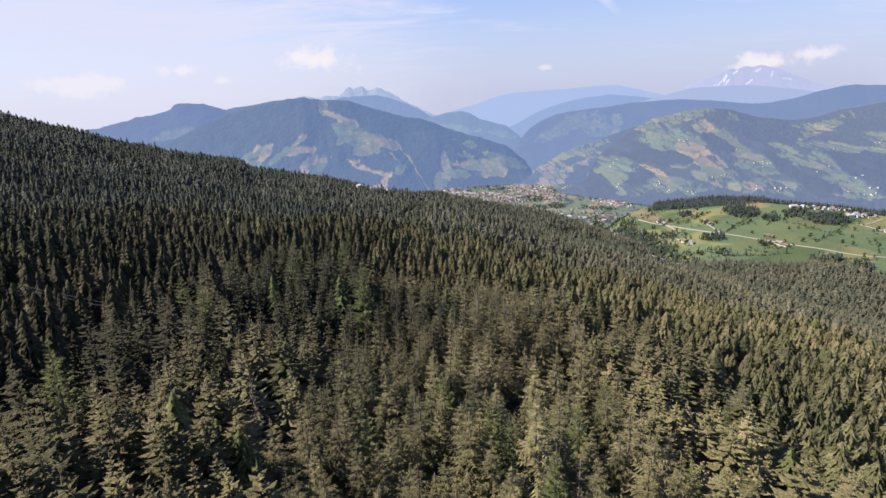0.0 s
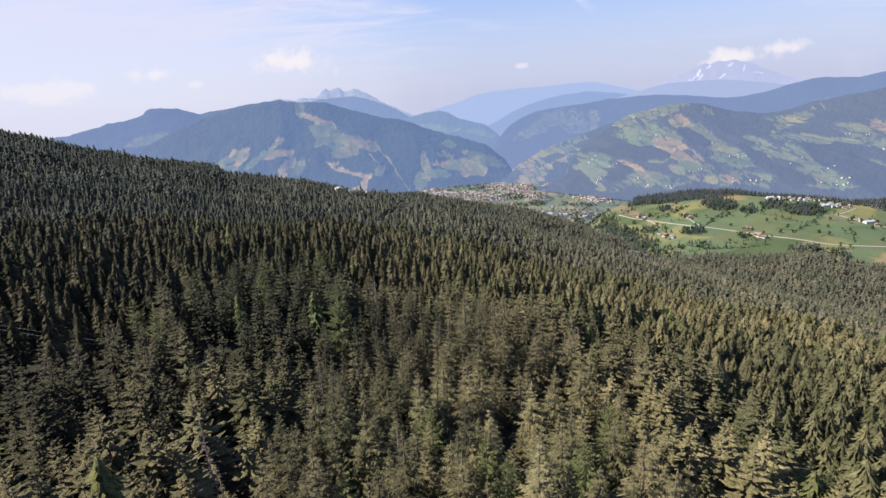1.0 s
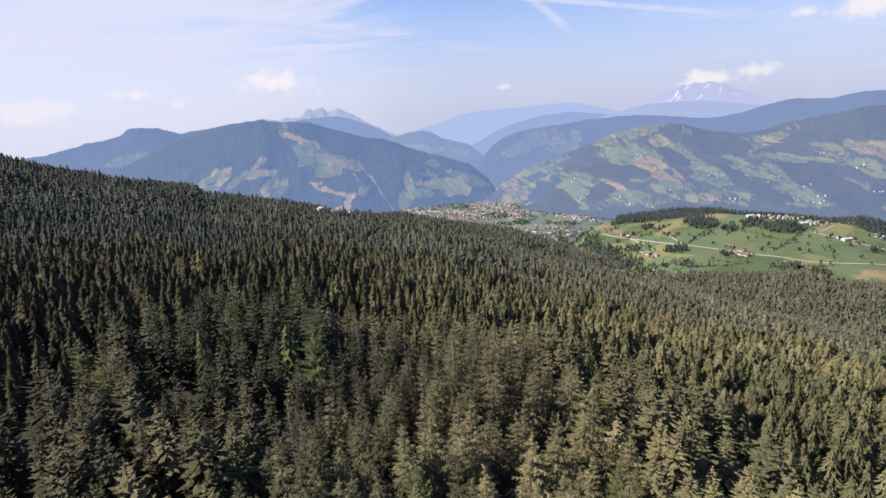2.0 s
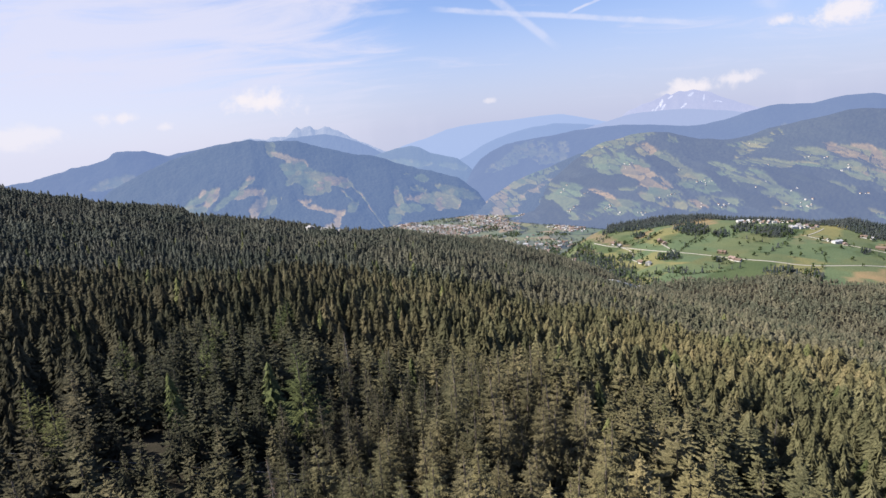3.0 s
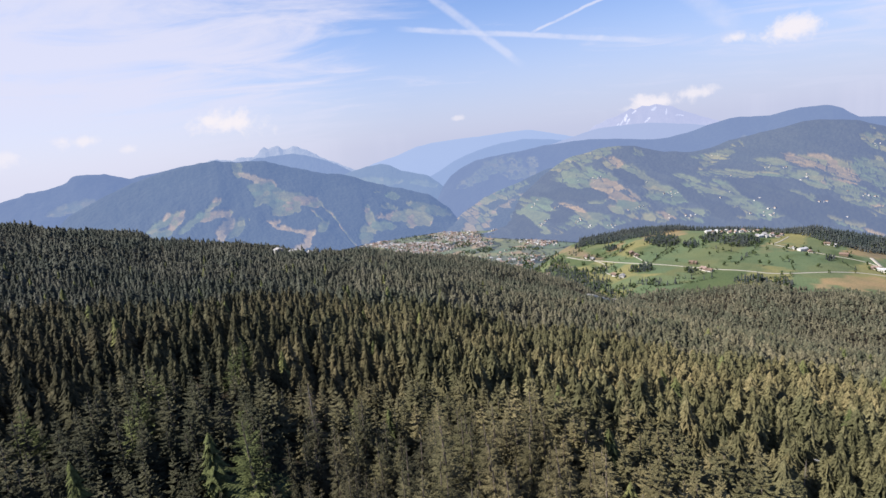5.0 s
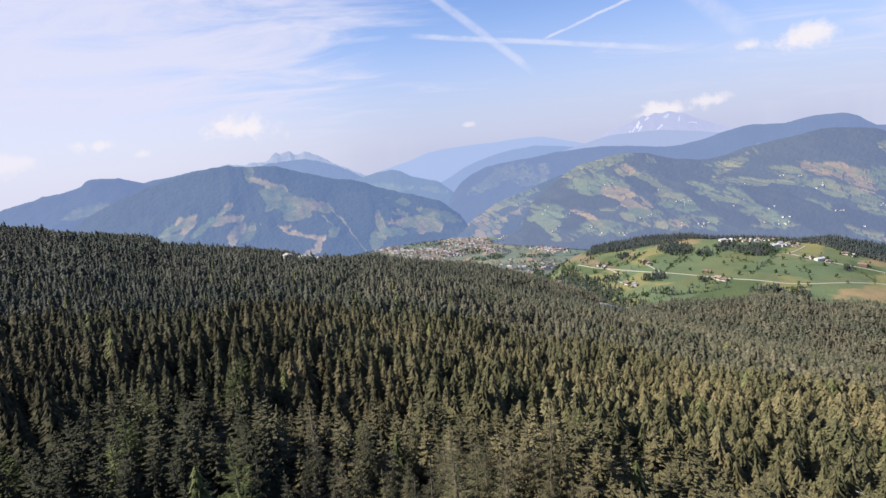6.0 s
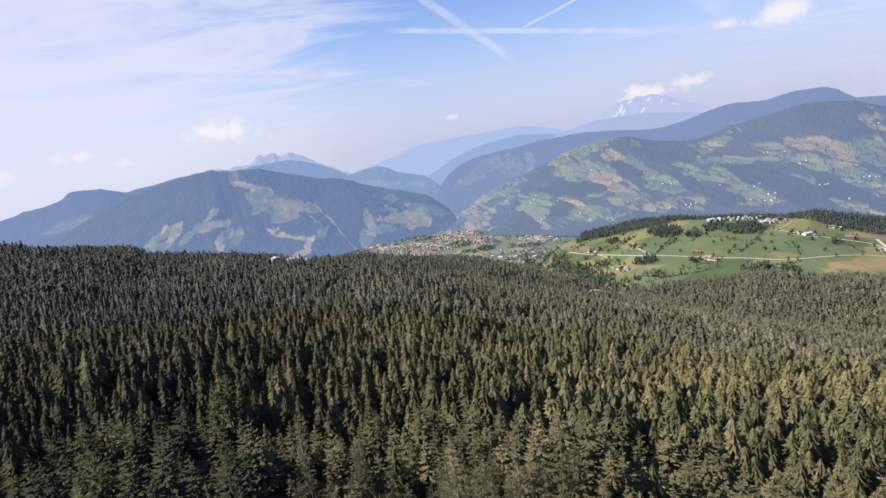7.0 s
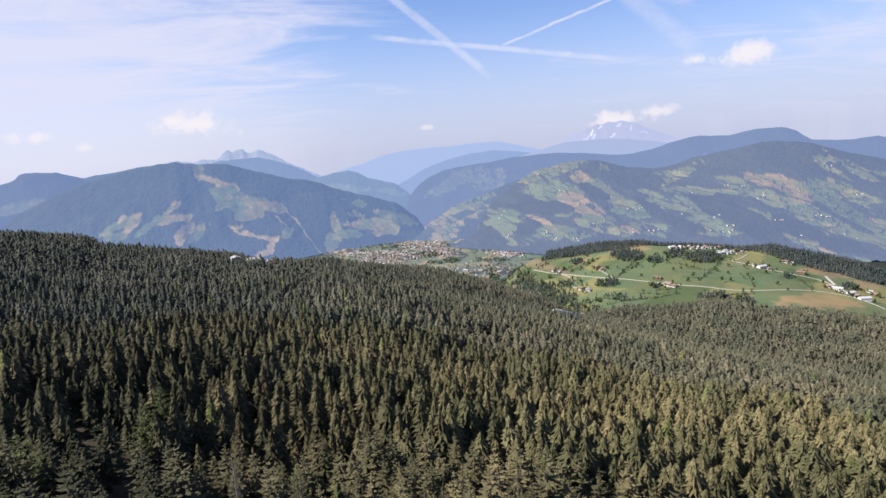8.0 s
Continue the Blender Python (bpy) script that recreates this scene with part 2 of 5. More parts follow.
def land(x, y):
    x, y = np.asarray(x, float), np.asarray(y, float)
    k = smooth(x, -300, 0)
    forest = -49.5 - (0.079 + 0.05 * k) * y - 0.0175 * x
    forest = forest + 13 * smooth(-x, 0, 60) * (1 - smooth(y, 200, 450))
    forest = forest + 0.34 * soft(-(x + 285), 25) * (1 - 0.9 * smooth(y, 550, 1150)) * (1 - 0.6 * smooth(-x, 600, 1500))
    forest = forest - (0.27 + 0.00012 * np.maximum(y - 200, 0)) * soft(x - 5, 25)
    forest = forest - 5.5 * smooth(x - 0.1 * y, -10, 50)
    forest = forest - 24 * smooth(y + 0.25 * x, 800, 900) * smooth(x, -450, -340) * (1 - smooth(x, -120, -20))
    forest = forest - 9 * smooth(y, 880, 1030) * smooth(x, -90, -20) * (1 - smooth(x, 30, 110))
    forest = forest + 24 * smooth(y, 740, 960) * smooth(x, 75, 190) * (1 - smooth(x, 290, 430))
    forest = forest + 8 * smooth(-x - 0.368 * y, -6, 6) * smooth(y, 500, 750) * (1 - smooth(-x, 600, 900))
    forest = forest - 0.32 * soft(y - 1170, 60) + 2.5 * ripple(x, y, 130, 3)
    d, along = crest_x(x, y)
    west = np.maximum(1000 - along, 0)
    top = -351 - 0.00045 * west ** 2 - 0.003 * np.maximum(west - 310, 0) ** 2 - 0.00042 * np.maximum(along - 1000, 0) ** 2
    top = np.maximum(top, -640)
    hill = top - 0.02 * soft(-d, 30) - 0.34 * soft(d, 40) + 3.0 * ripple(x, y, 260, 5)
    hill = hill + 20 * smooth(d, -110, 0) * smooth(along, 1180, 1280) + 9 * smooth(d, -60, 10) * (1 - smooth(along, 940, 1000))
    z = soft_max(forest, hill, 12)
    z = soft_max(z, -556 + 4 * ripple(x, y, 700, 8), 10)
    return z + EYE


# ---- crests of the ranges (sideways and up for each metre ahead), distances and patches of land cover ----
MASSIF = [(-0.70, -0.16), (-0.60, -0.112), (-0.50, -0.062), (-0.43, -0.032), (-0.38, -0.015), (-0.333, -0.0034), (-0.292, 0.002), (-0.28, 0.003), (-0.267, 0.0029), (-0.25, 0.0053), (-0.237, 0.0006), (-0.226, -0.0003), (-0.214, -0.003), (-0.196, -0.0016), (-0.166, -0.0057), (-0.145, -0.014), (-0.109, -0.0244), (-0.074, -0.035), (-0.045, -0.0413), (-0.018, -0.0494), (0.018, -0.0644), (0.077, -0.0826), (0.11, -0.0937), (0.125, -0.1055), (0.144, -0.1239), (0.168, -0.1516), (0.198, -0.1847)]
MASSIF_WEST = [(-0.9, -0.09), (-0.78, -0.05), (-0.688, -0.0404), (-0.608, -0.0279), (-0.57, -0.0215), (-0.554, -0.0153), (-0.518, -0.013), (-0.491, -0.0072), (-0.481, 0.0021), (-0.471, 0.0036), (-0.428, 0.0018), (-0.414, -0.0028), (-0.389, -0.0097), (-0.369, -0.0067), (-0.333, -0.0034), (-0.292, 0.002), (-0.28, 0.003), (-0.267, 0.0029), (-0.25, 0.0053), (-0.237, 0.0006), (-0.226, -0.0003), (-0.214, -0.003), (-0.196, -0.0016), (-0.15, -0.03), (-0.1, -0.06)]
MASSIFBACK = [(-0.216, -0.0094), (-0.197, -0.0024), (-0.181, 0.0020), (-0.161, 0.0024), (-0.142, 0.0030), (-0.119, 0.0022), (-0.097, -0.0023), (-0.079, -0.0085), (-0.061, -0.0166), (-0.043, -0.0258), (-0.025, -0.0360), (0.013, -0.0529), (0.051, -0.0702)]
FOOTHILL = [(0.283, -0.0480), (0.328, -0.0347), (0.367, -0.0250), (0.403, -0.0170), (0.442, -0.0091), (0.477, -0.0082), (0.512, -0.0085), (0.548, -0.0087), (0.584, -0.0132), (0.62, -0.0178), (0.682, -0.0275), (0.759, -0.0417)]
ROCKY = [(-0.285, -0.0004), (-0.249, 0.0098), (-0.223, 0.0061), (-0.212, 0.0081), (-0.197, 0.0032), (-0.185, 0.0042), (-0.173, 0.0136), (-0.166, 0.0188), (-0.159, 0.0145), (-0.149, 0.0186), (-0.142, 0.0190), (-0.136, 0.0129), (-0.127, 0.0113), (-0.117, 0.0144), (-0.111, 0.0130), (-0.096, 0.0062), (-0.078, -0.0037), (-0.06, -0.0137), (-0.042, -0.0229), (-0.01, -0.0391)]
MIDHILL = [(-0.045, -0.0442), (-0.015, -0.0368), (0.005, -0.0324), (0.03, -0.0304), (0.046, -0.0347), (0.063, -0.0450), (0.088, -0.0531), (0.113, -0.0602), (0.132, -0.0751), (0.156, -0.1020), (0.185, -0.1395), (0.22, -0.1806)]
FARRANGE = [(-0.05, -0.0600), (0.015, -0.0293), (0.056, -0.0205), (0.097, -0.0076), (0.138, -0.0026), (0.18, -0.0015), (0.222, -0.0003), (0.264, 0.0018), (0.308, 0.0020), (0.346, -0.0068), (0.393, -0.0184), (0.441, -0.0282), (0.511, -0.0396), (0.683, -0.0677), (0.853, -0.0921)]
FARSPUR = [(0.102, -0.0694), (0.134, -0.0548), (0.161, -0.0416), (0.188, -0.0304), (0.22, -0.0226), (0.253, -0.0168), (0.296, -0.0137), (0.351, -0.0196), (0.396, -0.0281), (0.453, -0.0396), (0.559, -0.0584), (0.747, -0.0839)]
SNOWMTN = [(0.396, -0.0249), (0.417, -0.0158), (0.428, -0.0071), (0.438, -0.0025), (0.452, 0.0019), (0.461, 0.0066), (0.477, 0.0087), (0.487, 0.0134), (0.497, 0.0169), (0.508, 0.0216), (0.517, 0.0189), (0.531, 0.0244), (0.543, 0.0216), (0.56, 0.0248), (0.574, 0.0208), (0.593, 0.0164), (0.614, 0.0076), (0.632, 0.0021), (0.657, -0.0082), (0.695, -0.0195), (0.759, -0.0350)]
RIGHTRANGE = [(0.112, -0.1450), (0.124, -0.1095), (0.138, -0.0848), (0.154, -0.0666), (0.176, -0.0541), (0.204, -0.0429), (0.251, -0.0373), (0.289, -0.0350), (0.328, -0.0305), (0.379, -0.0279), (0.43, -0.0273), (0.488, -0.0336), (0.547, -0.0411), (0.583, -0.0394), (0.62, -0.0354), (0.664, -0.0251), (0.708, -0.0170), (0.733, -0.0164), (0.759, -0.0181), (0.798, -0.0195), (0.824, -0.0145), (0.863, -0.0102), (0.897, -0.0111), (0.931, -0.0121), (0.952, -0.0192), (0.973, -0.0309), (0.995, -0.0417), (1.045, -0.0450), (1.088, -0.0479), (1.124, -0.0455), (1.161, -0.0431), (1.188, -0.0485), (1.35, 0.0000)]
MEADOWMTN = [(0.165, -0.1750), (0.176, -0.1953), (0.21, -0.1687), (0.244, -0.1474), (0.267, -0.1303), (0.296, -0.1083), (0.325, -0.0863), (0.354, -0.0695), (0.374, -0.0604), (0.391, -0.0553), (0.416, -0.0519), (0.441, -0.0463), (0.488, -0.0476), (0.511, -0.0493), (0.535, -0.0566), (0.571, -0.0659), (0.62, -0.0719), (0.67, -0.0690), (0.708, -0.0583), (0.759, -0.0530), (0.812, -0.0454), (0.865, -0.0387), (0.905, -0.0380), (0.953, -0.0412), (0.988, -0.0471), (1.032, -0.0606), (1.09, -0.0767), (1.142, -0.0865), (1.193, -0.1000), (1.45, -0.0900)]
FLANK = [(0.125, -0.1650), (0.13, -0.1689), (0.152, -0.1521), (0.169, -0.1379), (0.192, -0.1242), (0.214, -0.1125), (0.247, -0.1018), (0.281, -0.0920), (0.308, -0.0826), (0.343, -0.0717), (0.376, -0.0820), (0.41, -0.1064), (0.438, -0.1364)]
HILL_PATCHES = [
    (87, -248, 150, 19, 173, 'olive'),
    (411, -302, 95, 19, 165, 'olive'),
]
FARM_PATCHES_A = [
    (1320, -198, 184, 30, 16, 'olive'),
    (1425, -242, 49, 34, -6, 'dry'),
    (1237, -304, 100, 47, 4, 'green'),
    (1291, -375, 59, 48, -2, 'brown'),
    (1252, -446, 46, 15, -2, 'brown'),
    (1491, -400, 76, 33, 4, 'fresh'),
    (1298, -435, 59, 28, -2, 'green'),
    (1484, -325, 50, 53, -6, 'olive'),
    (1064, -482, 105, 18, 12, 'fresh'),
    (965, -442, 86, 13, 36, 'fresh'),
    (902, -501, 17, 20, 9, 'green'),
    (1074, -446, 31, 22, -5, 'dry'),
    (1720, -401, 97, 53, -5, 'green'),
    (1880, -335, 175, 8, 5, 'olive'),
    (2055, -316, 44, 14, 8, 'green'),
    (2282, -335, 96, 53, -11, 'dry'),
]
FARM_PATCHES_B = [
    (2139, -374, 76, 18, -6, 'dry'),
    (2133, -428, 50, 50, -4, 'green'),
    (2066, -374, 19, 36, -4, 'olive'),
    (1501, -473, 62, 14, 2, 'fresh'),
    (1657, -474, 49, 17, -5, 'hay'),
    (2006, -255, 153, 11, 21, 'olive'),
    (1461, -462, 48, 16, -5, 'olive'),
    (1112, -492, 96, 10, 7, 'green'),
    (1347, -469, 74, 14, -2, 'hay'),
    (2345, -459, 50, 158, -43, 'fresh'),
    (2145, -495, 48, 23, -12, 'hay'),
    (2528, -370, 60, 40, -109, 'olive'),
    (2171, -517, 39, 37, -2, 'olive'),
    (1978, -504, 43, 34, -4, 'hay'),
    (2642, -272, 26, 51, 10, 'olive'),
    (2787, -282, 74, 29, -144, 'olive'),
]
FARM_PATCHES_C = [
    (1963, -450, 25, 44, -4, 'olive'),
    (2085, -350, 34, 13, 13, 'olive'),
    (1749, -476, 50, 12, 2, 'green'),
    (814, -533, 80, 21, 34, 'wood'),
    (986, -469, 50, 13, 23, 'wood'),
    (1844, -439, 77, 72, -6, 'wood'),
    (1143, -382, 106, 21, 6, 'wood'),
    (1416, -310, 45, 33, -5, 'wood'),
    (1600, -421, 33, 61, -4, 'wood'),
    (2037, -526, 58, 19, -3, 'wood'),
    (1994, -473, 51, 38, -5, 'wood'),
    (1622, -458, 55, 17, -12, 'wood'),
    (1664, -415, 31, 11, -16, 'wood'),
]
FARM_PATCHES = FARM_PATCHES_A + FARM_PATCHES_B + FARM_PATCHES_C
PISTE_PATCHES_A = [
    (-817, -58, 29, 50, 20, 'olive'),
    (-714, -122, 90, 13, -27, 'earth'),
    (-619, -165, 55, 19, -28, 'dry'),
    (-567, -247, 143, 42, -27, 'green'),
    (-446, -269, 128, 24, -20, 'hay'),
    (-493, -325, 74, 22, 0, 'hay'),
    (-650, -245, 45, 22, 44, 'olive'),
    (-388, -277, 62, 13, -12, 'dry'),
    (-595, -381, 29, 8, -19, 'earth'),
    (-509, -414, 81, 8, -16, 'earth'),
    (-382, -449, 59, 11, -13, 'earth'),
    (-369, -478, 20, 30, -10, 'earth'),
    (-401, -509, 53, 12, 3, 'earth'),
    (-284, -429, 24, 22, -5, 'olive'),
    (-204, -434, 144, 5, -50, 'hay'),
    (-313, -376, 86, 5, -42, 'hay'),
]
PISTE_PATCHES_B = [
    (-923, -241, 40, 19, 39, 'hay'),
    (-897, -302, 78, 20, 4, 'dry'),
    (-831, -379, 32, 40, -17, 'brown'),
    (-766, -380, 28, 38, -22, 'olive'),
    (-1016, -324, 59, 18, 35, 'green'),
    (-1118, -302, 35, 41, -25, 'dry'),
    (-1198, -310, 66, 21, 34, 'olive'),
    (-1182, -280, 21, 12, 33, 'earth'),
    (-1177, -365, 47, 17, 2, 'green'),
    (-6, -433, 21, 66, 10, 'hay'),
    (-43, -513, 33, 37, -23, 'olive'),
    (209, -453, 142, 24, -6, 'hay'),
    (77, -484, 70, 19, -8, 'green'),
    (307, -498, 67, 25, -1, 'hay'),
    (417, -452, 143, 21, -19, 'olive'),
    (158, -341, 43, 17, -9, 'green'),
]
PISTE_PATCHES_C = [
    (133, -396, 54, 16, -18, 'hay'),
    (215, -537, 139, 17, -1, 'wood'),
    (-1813, -155, 67, 17, 7, 'olive'),
    (-554, -381, 20, 9, -7, 'hay'),
    (-714, -352, 9, 5, -9, 'hay'),
    (63, -304, 31, 5, -9, 'hay'),
]
PISTE_PATCHES = PISTE_PATCHES_A + PISTE_PATCHES_B + PISTE_PATCHES_C
RANGE_PATCHES = [
    (939, -221, 134, 43, 8, 'olive'),
    (1147, -214, 29, 30, -6, 'hay'),
    (796, -269, 93, 30, 15, 'green'),
    (686, -319, 69, 24, 24, 'olive'),
    (1049, -277, 87, 28, 6, 'olive'),
    (2426, -213, 12, 62, -70, 'olive'),
    (2367, -299, 41, 10, 14, 'olive'),
]
SPUR_PATCHES = [
    (801, -415, 97, 19, 16, 'hay'),
    (638, -538, 92, 20, 16, 'dry'),
    (750, -487, 123, 10, 16, 'hay'),
    (879, -401, 78, 16, 14, 'olive'),
    (642, -498, 58, 15, 22, 'dry'),
    (959, -357, 89, 15, 15, 'green'),
    (842, -455, 80, 10, 20, 'brown'),
    (986, -411, 53, 13, 16, 'hay'),
]
SNOW_PATCHES = [
    (1999, -11, 32, 6, -126, 'snow'),
    (2032, 17, 27, 8, 69, 'snow'),
    (2041, -10, 27, 6, -135, 'snow'),
    (1969, -22, 13, 5, -151, 'snow'),
    (2172, -11, 32, 6, -139, 'snow'),
    (2098, 56, 22, 5, -155, 'snow'),
    (2237, 63, 26, 5, -154, 'snow'),
    (2317, 39, 27, 6, 68, 'snow'),
    (2412, -3, 31, 4, 176, 'snow'),
]
MEADOWS_A = [
    (875, 1580, 95, 56, 37, 'dry'),
    (632, 1721, 295, 24, -94, 'brown'),
    (716, 2247, 418, 42, -103, 'dry'),
    (562, 1400, 52, 29, 120, 'hay'),
    (538, 1574, 103, 16, 87, 'brown'),
    (716, 1565, 57, 17, -128, 'dry'),
    (1000, 1292, 62, 20, -145, 'dry'),
    (1019, 1206, 38, 27, -169, 'deep'),
    (862, 1200, 85, 31, -156, 'deep'),
    (723, 1438, 63, 27, -141, 'deep'),
    (1043, 1298, 53, 28, 56, 'dry'),
    (1270, 1258, 78, 49, 22, 'dry'),
    (1272, 1238, 47, 18, 34, 'brown'),
    (1000, 1018, 112, 42, -178, 'dry'),
    (923, 1335, 77, 57, -159, 'olive'),
]
MEADOWS_B = [
    (948, 1259, 150, 44, -151, 'fresh'),
    (986, 1160, 88, 43, -161, 'fresh'),
    (829, 1303, 63, 61, 109, 'green'),
    (638, 1162, 71, 29, 165, 'fresh'),
    (561, 1193, 46, 39, 46, 'fresh'),
    (712, 1678, 86, 35, -137, 'green'),
    (786, 1422, 63, 33, -147, 'green'),
]
MEADOWS = MEADOWS_A + MEADOWS_B
VALLEY_FIELDS = [
    (1304, 1170, 70, 30, 26, 'dry'),
    (1031, 1125, 79, 29, -162, 'green'),
    (336, 2680, 64, 39, -165, 'green'),
    (653, 2333, 50, 41, 159, 'green'),
    (631, 2538, 83, 54, -178, 'fresh'),
    (511, 2500, 88, 46, 137, 'hay'),
    (558, 2136, 70, 33, 110, 'green'),
    (191, 830, 465, 10, -109, 'green'),
    (613, 1421, 36, 22, 112, 'hay'),
    (883, 2526, 116, 53, -162, 'fresh'),
    (821, 1165, 73, 36, 153, 'green'),
    (721, 1264, 70, 36, 124, 'green'),
]
ROAD_MAIN = [(587, 1631), (591, 1507), (628, 1418), (673, 1316), (730, 1229), (772, 1158), (848, 1105), (964, 1086), (1071, 1087), (1123, 1063), (1142, 1025), (1142, 990)]
ROAD_LOOP = [(601, 1489), (611, 1424), (603, 1379), (580, 1350)]
ROAD_TOP = [(1046, 1338), (1061, 1284), (1087, 1237), (1124, 1204), (1170, 1166), (1164, 1133)]
ROAD_YARD = [(1217, 1207), (1191, 1170), (1173, 1138)]
ROAD_LANE = [(1054, 1337), (1106, 1367), (1154, 1402)]
ROAD_FARM = [(691, 1409), (687, 1366), (681, 1315)]
ROAD_LOW = [(580, 1350), (576, 1293), (580, 1240)]
FARMS = [(610, 1530), (609, 1491), (697, 1428), (694, 1396), (576, 1282), (577, 1245), (761, 1244), (745, 1176), (749, 1163), (1061, 1272), (1068, 1256), (1076, 1240), (1195, 1317), (1207, 1304), (1147, 1215), (1135, 1118), (1139, 1103), (1137, 1084), (1143, 1074), (1141, 1055), (1142, 1038), (1236, 1105), (1231, 1087)]
HEDGE_J = [(633, 1502), (757, 1602)]
HEDGE_K = [(649, 1451), (751, 1532)]
HEDGE_L = [(692, 1312), (873, 1488)]
HEDGE_M = [(528, 1125), (615, 1121), (689, 1128)]
HEDGE_N = [(780, 1070), (872, 1082)]
HEDGE_O = [(614, 1195), (596, 1132)]
HEDGE_P = [(860, 1370), (886, 1319), (904, 1260)]
HEDGE_Q = [(812, 1347), (884, 1417)]
HEDGE_R = [(1106, 1203), (1089, 1151), (1071, 1102)]
HEDGE_A = [(822, 1176), (929, 1262), (1060, 1378)]
HEDGE_B = [(681, 1315), (741, 1351), (836, 1424), (911, 1471)]
HEDGE_C = [(633, 1465), (703, 1502), (764, 1533)]
HEDGE_D = [(623, 1652), (697, 1688), (741, 1698)]
HEDGE_E = [(987, 1216), (950, 1152), (914, 1105)]
HEDGE_F = [(595, 1124), (674, 1118), (732, 1122)]
HEDGE_G = [(700, 1158), (748, 1155)]
HEDGE_H = [(792, 1037), (884, 1079)]
HEDGE_I = [(655, 1156), (692, 1135)]
COPSES_A = [
    (504, 1326, 120, 58, 93),
    (506, 1464, 125, 26, 93),
    (490, 1170, 47, 34, 94),
    (598, 2073, 315, 24, -103),
    (534, 2605, 76, 42, 89),
    (510, 1115, 35, 26, 109),
    (828, 1497, 71, 44, 64),
    (991, 1375, 67, 39, 37),
    (930, 1432, 38, 24, 49),
    (656, 1271, 34, 11, 64),
    (1205, 1136, 40, 10, -147),
    (715, 1182, 15, 13, 180),
    (698, 1566, 39, 17, 83),
    (824, 1508, 49, 40, 84),
    (840, 1465, 31, 18, 62),
]
COPSES_B = [
    (988, 1389, 59, 39, -168),
    (633, 1265, 40, 22, 90),
    (571, 1366, 27, 16, 81),
    (782, 1072, 37, 21, 178),
    (821, 1038, 37, 19, -164),
    (1085, 1190, 26, 9, 36),
    (1217, 1132, 39, 9, -145),
    (859, 1405, 31, 20, 61),
    (966, 1458, 29, 20, 40),
    (567, 1828, 436, 51, -100),
    (479, 1373, 94, 36, 102),
    (492, 1253, 61, 35, 90),
    (705, 2504, 81, 38, 156),
    (598, 1152, 32, 21, 137),
    (201, 3267, 239, 86, 141),
]
COPSES_C = [
    (461, 2818, 89, 41, 86),
    (450, 2605, 60, 35, 98),
]
COPSES = COPSES_A + COPSES_B + COPSES_C
VILLAGE_A = [
    (57, 3157, 128, 59, 130, 24),
    (266, 2939, 145, 90, 129, 50),
    (490, 3266, 177, 96, 94, 34),
    (494, 2997, 152, 97, 103, 40),
    (264, 2665, 73, 36, 144, 16),
    (607, 2262, 100, 63, 75, 18),
    (574, 2782, 123, 41, 80, 12),
    (834, 2593, 86, 71, 88, 18),
    (0, 3141, 135, 65, 120, 26),
    (119, 3015, 108, 69, 116, 26),
    (194, 2808, 123, 73, 133, 40),
    (331, 2851, 143, 83, 98, 40),
    (433, 3122, 181, 87, 91, 40),
    (513, 2852, 122, 69, 89, 26),
    (467, 2422, 101, 65, 102, 14),
]
VILLAGE_B = [
    (588, 2400, 136, 46, 76, 16),
    (692, 2332, 83, 65, 71, 24),
    (788, 2728, 133, 41, 75, 14),
    (874, 2711, 159, 64, 74, 30),
    (980, 2790, 99, 48, 75, 16),
    (467, 1523, 135, 15, -98, 12),
    (698, 3064, 93, 45, 81, 8),
    (1145, 2651, 48, 38, 91, 6),
]
VILLAGE = VILLAGE_A + VILLAGE_B

# ---- ground: one sheet to the horizon ----
def raw_mesh(name, verts, faces, material_, smooth_shade=True, attributes=()):
    """A mesh out of arrays; faces all of one size."""
    verts, faces = np.asarray(verts, np.float32), np.asarray(faces, np.int32)
    me = bpy.data.meshes.new(name)
    n, k = faces.shape
    me.vertices.add(len(verts))
    me.vertices.foreach_set("co", verts.ravel())
    me.loops.add(n * k)
    me.loops.foreach_set("vertex_index", faces.ravel())
    me.polygons.add(n)
    me.polygons.foreach_set("loop_start", np.arange(0, n * k, k, dtype=np.int32))
    if smooth_shade:
        me.polygons.foreach_set("use_smooth", np.ones(n, bool))
    for key, kind, values in attributes:
        at = me.attributes.new(key, kind, "POINT")
        at.data.foreach_set("color" if kind == "FLOAT_COLOR" else "value", np.asarray(values, np.float32).ravel())
    for m in material_ if isinstance(material_, (list, tuple)) else [material_]:
        me.materials.append(m)
    me.update(calc_edges=True)
    return me


def grid_faces(rows, cols, wrap=False):
    i, j = np.meshgrid(np.arange(rows - 1), np.arange(cols if wrap else cols - 1), indexing="ij")
    a, b = i * cols + j, i * cols + (j + 1) % cols
    return np.stack([a, b, b + cols, a + cols], -1).reshape(-1, 4)


def wavy(x, y, size, seed):
    """Fractal relief in about -1..1."""
    return (ripple(x, y, size, seed) + 0.5 * ripple(x, y, size * 0.43, seed + 1) + 0.25 * ripple(x, y, size * 0.19, seed + 2)) / 1.4


def rgba(c, n):
    out = np.ones((n, 4), np.float32)
    out[:, :3] = c
    return out


